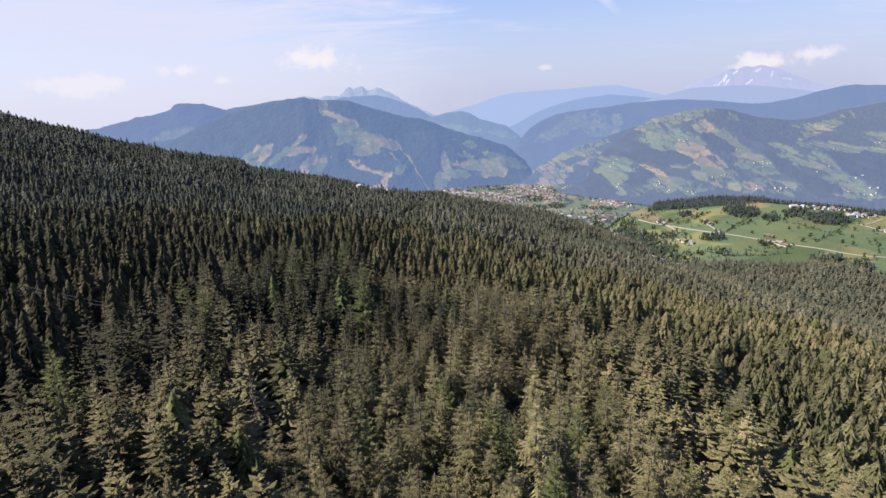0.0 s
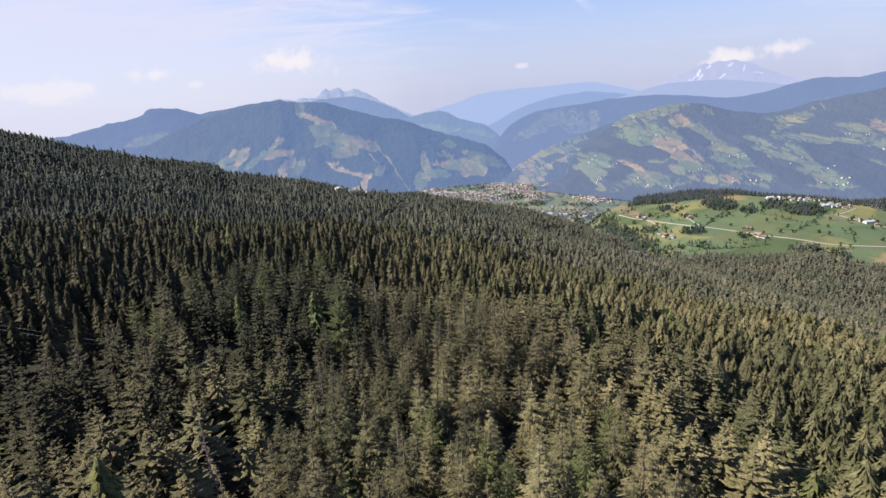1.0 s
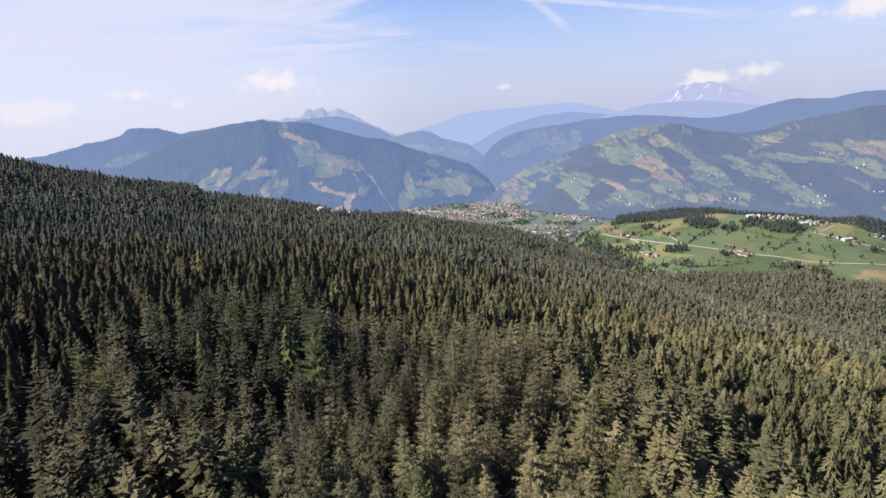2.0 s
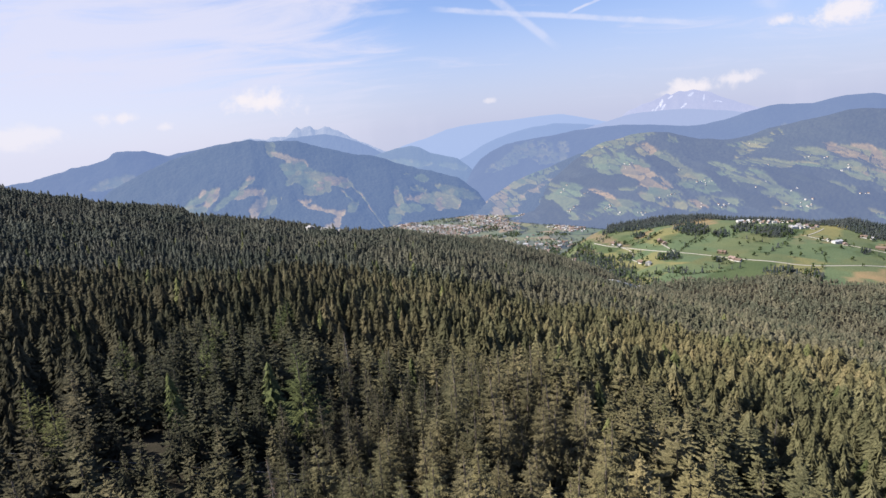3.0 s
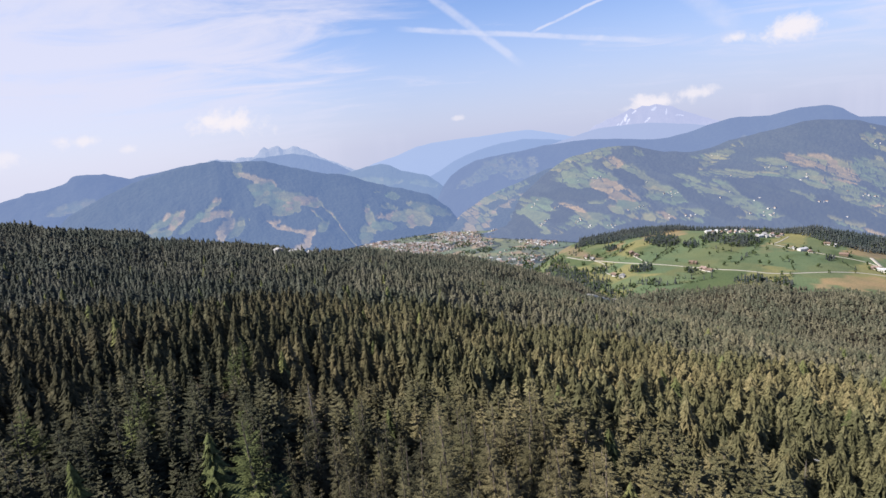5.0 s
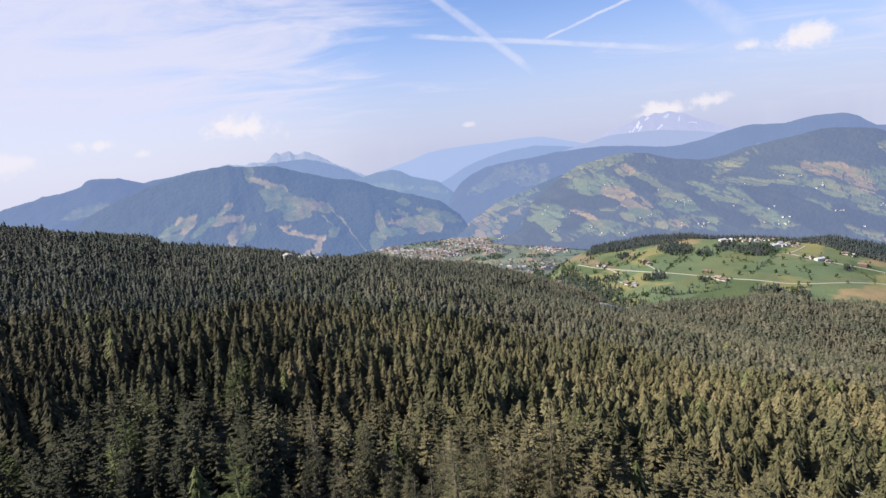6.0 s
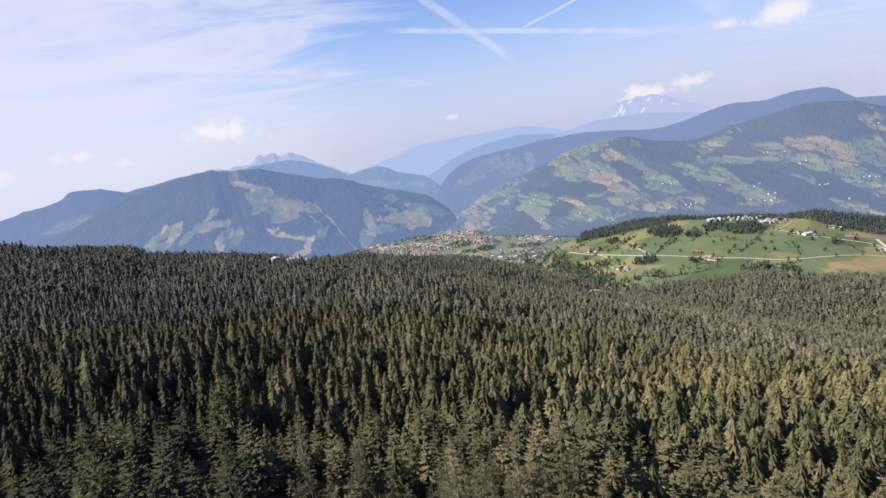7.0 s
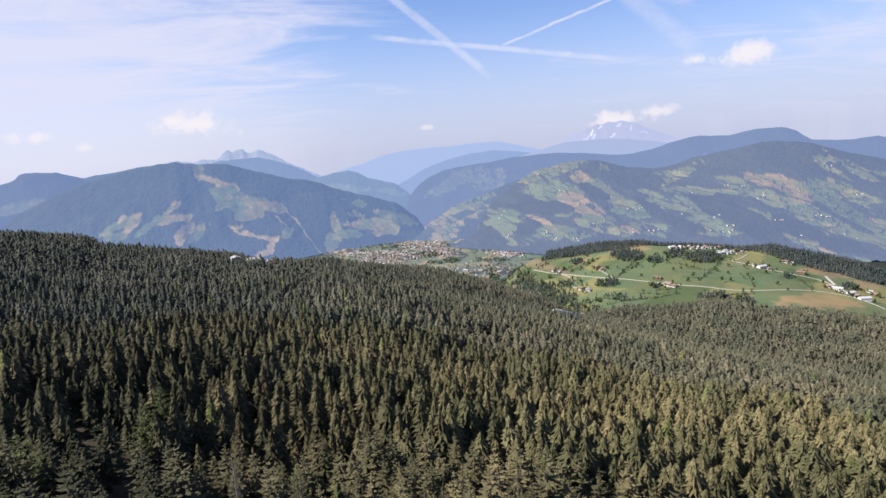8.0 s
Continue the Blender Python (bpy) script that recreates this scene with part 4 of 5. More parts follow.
def age_and_light(x, y):
    """0 in the young stand up the slope, toned dark as its shaded side; 1 in the old olive-coloured one below, toned
    bright as sunlit.
    """
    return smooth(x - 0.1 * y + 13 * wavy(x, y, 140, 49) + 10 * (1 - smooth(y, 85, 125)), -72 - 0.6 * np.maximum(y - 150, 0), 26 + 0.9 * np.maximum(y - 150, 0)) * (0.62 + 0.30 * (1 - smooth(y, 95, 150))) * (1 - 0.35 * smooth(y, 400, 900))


def plant_rows():
    """A place for every tree of the wood: x, y, z, size, turn, tone."""
    r = np.random.RandomState(7)
    out = []
    for step, lo, hi, tall in ((4.3, 0, 330, False), (4.7, 330, 720, False), (5.9, 720, 1500, False), (5.6, 0, 330, True)):
        gx, gy = np.meshgrid(np.arange(-1250, 1450, step), np.arange(-60, 1400, step))
        gx, gy = gx.ravel() + r.uniform(-0.46, 0.46, gx.size) * step, gy.ravel() + r.uniform(-0.46, 0.46, gy.size) * step
        d = np.hypot(gx, np.maximum(gy - 45, 0))
        keep = (d >= lo) & (d < hi) & in_forest(gx, gy) & (gx > -1.2 * (gy + 10) - 15) & (gx < 1.25 * (gy + 10) + 20) & (gy > 30)
        keep &= old_stand(gx, gy) == tall
        gap = wavy(gx, gy, 75, 41) > np.where(gy < 330, 1.25, 0.85)
        for cx, cy, rx, ry in CLEARINGS:
            gap |= ((gx - cx) / rx) ** 2 + ((gy - cy) / ry) ** 2 < 1
        for cx, cy, _ in LARCHES + DEAD_TREES:
            gap |= np.hypot(gx - cx, gy - cy) < 2.2
        gap |= ((gx + 115) / 46) ** 2 + ((gy - 842) / 30) ** 2 < 1
        gap |= on_power_line(gx, gy) & (np.abs(gx + 10) < 60)
        keep &= ~gap & (r.rand(gx.size) > 0.06)
        p = np.stack([gx, gy], -1)[keep]
        size = r.uniform(0.68, 1.20, len(p)) * (1 + 0.14 * wavy(p[:, 0], p[:, 1], 110, 43))
        size[r.rand(len(p)) < 0.12] *= 0.66
        age = age_and_light(p[:, 0], p[:, 1])
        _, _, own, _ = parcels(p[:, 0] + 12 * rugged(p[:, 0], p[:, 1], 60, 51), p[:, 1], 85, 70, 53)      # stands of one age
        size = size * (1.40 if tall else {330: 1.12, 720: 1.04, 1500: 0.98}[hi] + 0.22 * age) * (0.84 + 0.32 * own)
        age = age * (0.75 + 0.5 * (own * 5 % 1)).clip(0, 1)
        out.append(np.stack([p[:, 0], p[:, 1], land(p[:, 0], p[:, 1]) - 0.3, size, r.uniform(0, 6.28, len(p)), r.rand(len(p)), age], -1))
    return np.concatenate(out)


def tree_model(name, crown, trunk, needles, bark, label, category, age=0.0):
    """A tree of two parts under an Empty at its foot."""
    root = tagged(new(name), label, category, group="trees of the slope")
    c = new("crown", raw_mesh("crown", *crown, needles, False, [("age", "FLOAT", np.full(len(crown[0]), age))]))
    t = new("trunk", raw_mesh("trunk", *trunk, bark))
    c.parent = t.parent = root
    return root


def build_forest():
    rows = plant_rows()
    # distance from the stretch of slope that lies under the flight
    d = np.hypot(0.62 * (rows[:, 0] - 5), rows[:, 1] - np.clip(rows[:, 1], 62, 150))
    order = np.argsort(d, kind="stable")
    rows, d = rows[order], d[order]
    r = np.random.RandomState(17)
    stands = []                                                # young stand toned dark as shaded, mixed, old olive stand toned bright as sunlit
    shapes = ((1, 11.5, 2.7), (2, 13, 2.9), (3, 11, 2.7), (4, 14, 3.0), (5, 12, 2.6))
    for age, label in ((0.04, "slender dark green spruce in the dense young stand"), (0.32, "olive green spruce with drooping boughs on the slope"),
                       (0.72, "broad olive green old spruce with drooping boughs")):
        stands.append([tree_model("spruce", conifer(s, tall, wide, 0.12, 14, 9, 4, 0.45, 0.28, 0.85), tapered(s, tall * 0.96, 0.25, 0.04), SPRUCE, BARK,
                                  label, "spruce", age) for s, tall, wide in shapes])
    larch = [tree_model("larch", conifer(s, tall, 3.3, 0.14, 19, 10, 5, 0.12, 0.45, 0.70), tapered(s, tall * 0.96, 0.24, 0.04), LARCH, BARK,
                        "light yellow-green feathery larch among dark spruces", "larch") for s, tall in ((51, 13.5), (52, 12.5))]
    dead = tree_model("dead_spruce", conifer(61, 15, 1.7, 0.2, 26, 6, 3, 0.35, 0.5, 0.35), tapered(61, 15, 0.22, 0.04), DEAD, GREY_BARK,
                      "grey-brown dead spruce with bare twigs", "dead tree")
    used = set()

    def stand(model, x, y, s, wide=1.0):
        m = pose(x, y, float(land(x, y)) - 0.3, r.uniform(-2.5, 2.5), r.uniform(-2.5, 2.5), r.uniform(0, 360))
        if model in used:
            t = copy_thing(model, m)
        else:
            used.add(model)
            t = model
            model.matrix_basis = m
        t.scale = (s * wide * r.uniform(0.9, 1.12),) * 2 + (s,)

    for k in range(290):
        x, y, s = rows[k][[0, 1, 3]]
        age = float(age_and_light(x, y)) + r.uniform(-0.12, 0.12)
        stand(stands[0 if age < 0.33 else 1 if age < 0.78 else 2][r.randint(5)], x, y, s, 1.0 + 0.3 * max(age, 0))
    for n, (x, y, tall) in enumerate(LARCHES):
        stand(larch[n % 2], x, y, tall / 13.0)
    for x, y, tall in DEAD_TREES:
        stand(dead, x, y, tall / 15.0)
    for model in [m for kind in stands for m in kind if m not in used]:
        for o in (*model.children_recursive, model):
            bpy.data.objects.remove(o)
    rows, d = rows[290:], d[290:]
    close = [conifer(s, t, w, 0.18, 15, 10, 0, 0.45, 0.3, 0.80) for s, t, w in ((7, 11.5, 3.1), (8, 13, 3.4), (9, 11, 3.2), (10, 14, 3.4))]
    near = [far_conifer(s, t, w, 0.16, 14, 18) for s, t, w in ((7, 11.5, 2.6), (8, 13, 2.8), (9, 11, 2.7), (10, 14, 2.8), (14, 12, 2.5))]
    mid = [far_conifer(s, t, w, 0.26, 9, 14) for s, t, w in ((11, 10.4, 2.7), (12, 11.8, 2.9), (13, 9.8, 2.8), (15, 12.2, 2.8), (16, 11, 2.5), (17, 12.8, 2.7))]
    low = [far_conifer(s, t, w, 0.32, 5, 10) for s, t, w in ((21, 9.8, 2.7), (22, 11.4, 2.9), (23, 9, 2.7), (24, 12.2, 2.8))]
    far = [far_conifer(s, t, 3.0, 0.36, 3, 6) for s, t in ((31, 10), (32, 11.4), (33, 9.5), (34, 12.8))]
    last = [far_conifer(s, t, 3.5, 0.36, 2, 4) for s, t in ((35, 10.5), (36, 12), (37, 10), (38, 13))]
    lights = r.rand(len(rows)) < 0.012 + 0.02 * (wavy(rows[:, 0], rows[:, 1], 180, 77) > 0.4)
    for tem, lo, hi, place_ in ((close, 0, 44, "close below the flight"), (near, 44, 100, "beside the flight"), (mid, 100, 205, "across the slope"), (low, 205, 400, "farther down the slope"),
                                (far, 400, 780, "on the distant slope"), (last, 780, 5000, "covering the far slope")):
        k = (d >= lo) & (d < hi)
        scatter("spruce_wood", "dense olive green spruces " + place_, "wood", tem, rows[k & ~lights], SPRUCE if hi <= 205 else HAZED_SPRUCE, 5)
    k = lights & (d < 480)
    light_kind = [far_conifer(s, 12.5, 2.5, 0.2, 10, 14) for s in (71, 72)]
    scatter("larch_wood", "pale green larches scattered through the spruce wood", "wood", light_kind, rows[k], LARCH, 6)
    k = d < 70
    scatter("spruce_trunks", "brown spruce trunks in the wood", "wood", [tapered(s, 10.5, 0.18, 0.05, 4, 2) for s in (1, 2)], rows[k], BARK, 5)


build_forest()
# ---- settlements, roads and trees of the valley ----
def solid(name, verts, faces, mat):
    bm = bmesh.new()
    vs = [bm.verts.new(v) for v in verts]
    for f in faces:
        bm.faces.new([vs[i] for i in f])
    bm.normal_update()
    me = bpy.data.meshes.new(name)
    bm.to_mesh(me)
    bm.free()
    me.materials.append(mat)
    return me


def box(x0, y0, z0, x1, y1, z1):
    v = [(x, y, z) for z in (z0, z1) for x, y in ((x0, y0), (x1, y0), (x1, y1), (x0, y1))]
    return v, [(3, 2, 1, 0), (4, 5, 6, 7), (0, 1, 5, 4), (1, 2, 6, 5), (2, 3, 7, 6), (3, 0, 4, 7)]


def paint(name, a, b, scale, rough=0.8):
    m, tree, shader = material(name)
    n = noise_node(tree, place(tree), scale, 4)
    own = tree.nodes.new("ShaderNodeObjectInfo").outputs["Random"]
    c = mix_node(tree, n, a, b)
    c = mix_node(tree, step_node(tree, own, 0.2, 1.0, 0.0, 0.35), c, mix_node(tree, 1.0, c, (0.7, 0.72, 0.75), "MULTIPLY"))
    link(tree, c, shader.inputs["Base Color"])
    shader.inputs["Roughness"].default_value = rough
    return m


PLASTER = paint("white_plaster", (0.52, 0.50, 0.47), (0.44, 0.42, 0.39), 0.5)
CREAM = paint("cream_plaster", (0.46, 0.42, 0.36), (0.40, 0.36, 0.30), 0.5)
TIMBER = paint("brown_timber", (0.15, 0.108, 0.076), (0.10, 0.073, 0.052), 0.8)
ROOF_GREY = paint("grey_roof", (0.30, 0.29, 0.29), (0.20, 0.19, 0.19), 0.6)
ROOF_RED = paint("red_brown_roof", (0.24, 0.170, 0.145), (0.18, 0.130, 0.110), 0.6)
ROOF_BROWN = paint("brown_roof", (0.19, 0.13, 0.10), (0.13, 0.09, 0.07), 0.6)
ROOF_PALE = paint("pale_metal_roof", (0.42, 0.42, 0.42), (0.34, 0.34, 0.35), 0.4, 0.45)
GLASS = paint("dark_window", (0.035, 0.045, 0.055), (0.05, 0.06, 0.07), 0.4, 0.15)
GRAVEL = paint("pale_gravel", (0.34, 0.315, 0.27), (0.28, 0.255, 0.215), 0.3)
CONCRETE = paint("concrete", (0.25, 0.245, 0.235), (0.20, 0.195, 0.19), 0.3)
STEEL = paint("galvanised_steel", (0.44, 0.44, 0.45), (0.33, 0.33, 0.34), 1.5, 0.5)
WIRE = paint("wire", (0.20, 0.20, 0.20), (0.15, 0.15, 0.15), 2.0, 0.5)


def house(name, wide, deep, eaves, rise, walls, roof_mat, upper=None, windows=False, label="", category="house", group=""):
    """A gabled house, ridge along y, with overhanging eaves."""
    root = tagged(new(name), label, category, group)
    w, d = wide / 2, deep / 2
    split = eaves * 0.5 if upper else eaves
    v = [(-w, -d, -3), (w, -d, -3), (w, d, -3), (-w, d, -3), (-w, -d, split), (w, -d, split), (w, d, split), (-w, d, split)]
    f = [(0, 1, 5, 4), (1, 2, 6, 5), (2, 3, 7, 6), (3, 0, 4, 7)]
    gable = [(-w, -d, eaves), (w, -d, eaves), (w, d, eaves), (-w, d, eaves), (0, -d, eaves + rise), (0, d, eaves + rise)]
    if upper:
        low = part_mesh("wall", v, f + [(4, 5, 6, 7)], walls, root)
        g = 0.12
        u = [(-w - g, -d - g, split), (w + g, -d - g, split), (w + g, d + g, split), (-w - g, d + g, split)] + [(x * 1.02, y * 1.01, z) for x, y, z in gable]
        high = part_mesh("upper_storey", u, [(0, 1, 5, 8, 4), (1, 2, 6, 5), (2, 3, 7, 9, 6), (3, 0, 4, 7), (3, 2, 1, 0)], upper, root)
    else:
        low = high = part_mesh("wall", v[:4] + gable, [(0, 1, 5, 8, 4), (1, 2, 6, 5), (2, 3, 7, 9, 6), (3, 0, 4, 7)], walls, root)
    o, t = 0.9, 0.28
    slope = rise / w
    lo, hi = eaves - o * slope, eaves + rise
    r = []
    for y in (-d - o, d + o):
        r += [(-w - o, y, lo), (0, y, hi), (w + o, y, lo), (w + o, y, lo + t), (0, y, hi + t), (-w - o, y, lo + t)]
    roof = part_mesh("roof", r, [(0, 5, 4, 1), (1, 4, 3, 2), (6, 7, 10, 11), (7, 8, 9, 10), (5, 11, 10, 4), (4, 10, 9, 3), (0, 1, 7, 6), (1, 2, 8, 7), (0, 6, 11, 5), (2, 3, 9, 8)], roof_mat, root)
    if windows:
        cv, cf = box(w * 0.3, -d * 0.3, eaves + rise * 0.5, w * 0.3 + 0.8, -d * 0.3 + 0.8, eaves + rise + 0.9)
        part_mesh("chimney", cv, cf, PLASTER, roof)
        rows = (1.2, split + 0.7) if upper else (1.2, eaves - 1.6)
        for z, wall in zip(rows, (low, high)):
            for k in range(3):
                x = -w * 0.6 + k * w * 0.6
                wv, wf = box(x - 0.5, -d - 0.20, z, x + 0.5, -d - 0.15, z + 1.2)
                part_mesh("window", wv, wf, GLASS, wall)
    return root


def part_mesh(name, verts, faces, mat, parent):
    ob = new(name, solid(name, verts, faces, mat))
    ob.parent = parent
    return ob


class Stock:
    """Models of one kind; the first of each is set down itself, the rest are copies."""

    def __init__(self, models):
        self.models, self.free = models, list(models)

    def put(self, k, m, s=1.0):
        model = self.models[k % len(self.models)]
        if model in self.free:
            self.free.remove(model)
            model.matrix_basis = m
            t = model
        else:
            t = copy_thing(model, m)
        t.scale = (s, s, s)
        return t

    def drop_unused(self):
        for model in self.free:
            for o in (*model.children_recursive, model):
                bpy.data.objects.remove(o)


def ground_pose(x, y, turn, sink=0.0):
    return pose(x, y, float(land(x, y)) - sink, 0, 0, turn)


HAMLETS = [(1045, 1490, 95, 22, 0, 20), (1105, 1415, 45, 22, 0, 10), (470, 1085, 40, 25, 0, 6)]


def far_village(rows):
    """The crowded houses at the head of the valley: walls and gabled roofs."""
    walls = (PLASTER, PLASTER, CREAM, PLASTER, TIMBER, CREAM)
    roofs = (ROOF_RED, ROOF_GREY, ROOF_BROWN, ROOF_PALE, ROOF_RED, ROOF_RED)
    mats = [PLASTER, CREAM, TIMBER, ROOF_RED, ROOF_GREY, ROOF_BROWN, ROOF_PALE]
    bm = bmesh.new()
    for x, y, z, s, turn, kind in rows:
        ca, sa = math.cos(radians(turn)), math.sin(radians(turn))
        w, d, e, h = 6.0 * s, (11 if kind == 3 else 7.5) * s, 6.2 * s, 9.4 * s

        def at(u, v, q):
            return bm.verts.new((x + u * ca - v * sa, y + u * sa + v * ca, z + q))

        b = [at(u, v, -3) for u, v in ((-w, -d), (w, -d), (w, d), (-w, d))]
        t = [at(u, v, e) for u, v in ((-w, -d), (w, -d), (w, d), (-w, d))]
        g = [at(0, -d, h - 0.3), at(0, d, h - 0.3)]
        for f in ((b[0], b[1], t[1], g[0], t[0]), (b[1], b[2], t[2], t[1]), (b[2], b[3], t[3], g[1], t[2]), (b[3], b[0], t[0], t[3])):
            bm.faces.new(f).material_index = mats.index(walls[kind])
        o, lo = 1.0 * s, e - 0.5 * s
        r0 = [at(u, v, q) for v in (-d - o, d + o) for u, q in ((-w - o, lo), (0, h), (w + o, lo), (w + o, lo + 0.3), (0, h + 0.3), (-w - o, lo + 0.3))]
        for f in ((5, 11, 10, 4), (4, 10, 9, 3), (0, 1, 7, 6), (1, 2, 8, 7), (0, 5, 4, 1), (1, 4, 3, 2), (6, 7, 10, 11), (7, 8, 9, 10)):
            bm.faces.new([r0[k] for k in f]).material_index = mats.index(roofs[kind])
    me = bpy.data.meshes.new("village_houses")
    bm.to_mesh(me)
    bm.free()
    for m in mats:
        me.materials.append(m)
    tagged(new("village_houses", me), "crowded white and cream village houses with brown roofs", "village", kind="stuff")


def build_houses():
    r = np.random.RandomState(23)
    farms = Stock([
        house("farmhouse", 14, 18, 6.0, 3.6, PLASTER, ROOF_BROWN, TIMBER, True, "white farmhouse with timber upper storey and brown roof", "farmhouse", "farms on the meadow hill"),
        house("farmhouse", 12, 15, 5.8, 3.0, PLASTER, ROOF_GREY, None, True, "white plastered farmhouse with grey gabled roof", "farmhouse", "farms on the meadow hill"),
        house("barn", 13, 22, 6.5, 3.8, TIMBER, ROOF_BROWN, None, False, "long brown timber barn on the meadow", "barn", "farms on the meadow hill"),
        house("farmhouse", 13, 16, 6.2, 3.2, CREAM, ROOF_RED, TIMBER, True, "cream farmhouse with timber upper storey and red roof", "farmhouse", "farms on the meadow hill"),
        house("guest_house", 16, 30, 8.5, 3.4, PLASTER, ROOF_PALE, None, True, "long white guest house with pale roof", "guest house", "farms on the meadow hill"),
    ])
    for n, (x, y) in enumerate(FARMS):
        kind = 4 if n in (10, 16, 18, 20) else n % 4
        farms.put(kind, ground_pose(x, y, r.uniform(-40, 50) + (60 if kind == 4 else 0)), r.uniform(0.85, 1.15) * (0.72 if kind == 4 else 0.85))
    farms.drop_unused()
    town = Stock([
        house("town_house", 12, 14, 6.0, 3.4, PLASTER, ROOF_RED, label="white house with red-brown roof in the village", group="village houses"),
        house("town_house", 11, 13, 5.8, 3.0, PLASTER, ROOF_GREY, label="white house with grey roof in the village", group="village houses"),
        house("town_house", 13, 16, 6.5, 3.4, CREAM, ROOF_BROWN, label="cream house with brown roof in the village", group="village houses"),
        house("town_house", 14, 22, 8.0, 3.0, PLASTER, ROOF_PALE, label="large white building with pale roof in the village", group="village houses"),
        house("town_house", 11, 14, 5.6, 3.2, TIMBER, ROOF_RED, label="timber house with red roof in the village", group="village houses"),
        house("town_house", 12, 15, 6.0, 3.4, CREAM, ROOF_RED, label="cream house with red roof in the village", group="village houses"),
    ])
    far = []
    for cx, cy, rx, ry, turn, count in VILLAGE + HAMLETS:
        ca, sa = math.cos(radians(turn)), math.sin(radians(turn))
        got = []
        if cy > 2500:
            count = int(count * 2.6)
        for _ in range(count * 12):
            if len(got) >= count:
                break
            a, q = r.uniform(0, 6.283), math.sqrt(r.rand())
            u, v = rx * q * math.cos(a), ry * q * math.sin(a)
            x, y = cx + u * ca - v * sa, cy + u * sa + v * ca
            if all((x - p) ** 2 + (y - q_) ** 2 > (9 if cy > 2500 else 12) ** 2 for p, q_ in got):
                got.append((x, y))
        for x, y in got:
            m = ground_pose(x, y, r.choice([0, 90]) + r.uniform(-25, 25))
            kind, size = int(r.choice(6, p=(0.24, 0.2, 0.16, 0.12, 0.08, 0.2))), r.uniform(0.55, 0.9)
            if y > 2500:
                far.append((x, y, m.translation.z + 2, size * 0.8, r.choice([0, 90]) + r.uniform(-25, 25), kind))
            else:
                town.put(kind, m, size)
    far_village(far)
    town.drop_unused()
    # farms and sheds on the far mountainside
    side = bpy.data.objects["backdrop_meadow_mountain"]
    slope = Stock([
        house("mountain_farm", 13, 17, 6.0, 3.4, PLASTER, ROOF_BROWN, None, False, "white mountain farm with brown roof on a steep meadow", "farmhouse", "farms on the mountainside"),
        house("mountain_farm", 12, 16, 5.5, 3.2, PLASTER, ROOF_GREY, None, False, "white mountain farm with grey roof on a meadow", "farmhouse", "farms on the mountainside"),
    ])
    co = np.empty(len(side.data.vertices) * 3, np.float32)
    side.data.vertices.foreach_get("co", co)
    co = co.reshape(-1, 3)
    n = 0
    for px, pz, rx, rz, turn, kind in FARM_PATCHES:
        if kind not in ("green", "fresh", "hay", "olive"):
            continue
        for _ in range(3 if kind in ("green", "fresh") else 1):
            u, w = px + rx * r.uniform(-0.6, 0.6), pz + EYE + rz * r.uniform(-0.5, 0.3)
            k = np.argmin((co[:, 0] - u) ** 2 + (co[:, 2] - w) ** 2)
            for c in range(r.randint(1, 4)):
                f = np.argmin((co[:, 0] - co[k, 0] - c * 17) ** 2 + (co[:, 1] - co[k, 1] - r.uniform(-14, 14)) ** 2)
                slope.put(n, pose(*(float(v) for v in co[f] - (0, 0, 0.3)), 0, 0, r.uniform(-50, 50)), r.uniform(0.36, 0.62))
                n += 1
    slope.drop_unused()
    # top station of a lift on the far brow of the wood
    for (x, y, wide, deep, high, turn) in ((-139, 862, 11, 14, 9, 20), (-113, 860, 12, 20, 10, 65), (-94, 858, 9, 12, 8, 10)):
        h = house("lift_station", wide, deep, high, 2.2, CONCRETE, ROOF_GREY, None, False, "pale lift station building on the brow of the wood", "station building", "lift station")
        h.matrix_basis = ground_pose(x, y, turn)


# ---- roads ----
def ribbon(name, label, points, width, mat, lift=0.6, category="road"):
    pts = np.array(points, float)
    seg = np.hypot(*np.diff(pts, axis=0).T)
    s = np.concatenate([[0], np.cumsum(seg)])
    n = max(4, int(s[-1] / 9))
    q = np.linspace(0, s[-1], n)
    line = np.stack([np.interp(q, s, pts[:, 0]), np.interp(q, s, pts[:, 1])], -1)
    for _ in range(6):
        line[1:-1] = (line[:-2] + 2 * line[1:-1] + line[2:]) / 4
    way = np.gradient(line, axis=0)
    way /= np.hypot(*way.T)[:, None] + 1e-9
    side = np.stack([-way[:, 1], way[:, 0]], -1)
    cols = []
    for k, dz in ((-1, -1.2), (-0.92, 0), (0.92, 0), (1, -1.2)):
        p = line + side * width / 2 * k
        base = land(line[:, 0], line[:, 1])
        cols.append(np.stack([p[:, 0], p[:, 1], np.maximum(land(p[:, 0], p[:, 1]), base - 0.5) + lift + dz], -1))
    v = np.stack(cols, 1).reshape(-1, 3)
    me = raw_mesh(name, v, grid_faces(n, 4), mat)
    tagged(new(name, me), label, category, kind="structure")


def build_roads():
    ribbon("road_main", "pale narrow road across the meadow hill", ROAD_MAIN, 3.6, GRAVEL)
    for name, pts in (("road_loop", ROAD_LOOP), ("road_top", ROAD_TOP), ("road_yard", ROAD_YARD), ("road_lane", ROAD_LANE), ("road_farm", ROAD_FARM), ("road_low", ROAD_LOW)):
        ribbon(name, "pale gravel lane between the farms", pts, 3.0 if name != "road_yard" else 9.0, GRAVEL)
    ribbon("road_valley", "valley road beside the village", [(560, 2750), (600, 2600), (585, 2450), (560, 2330), (600, 2200), (640, 2060), (622, 1970)], 8, GRAVEL)


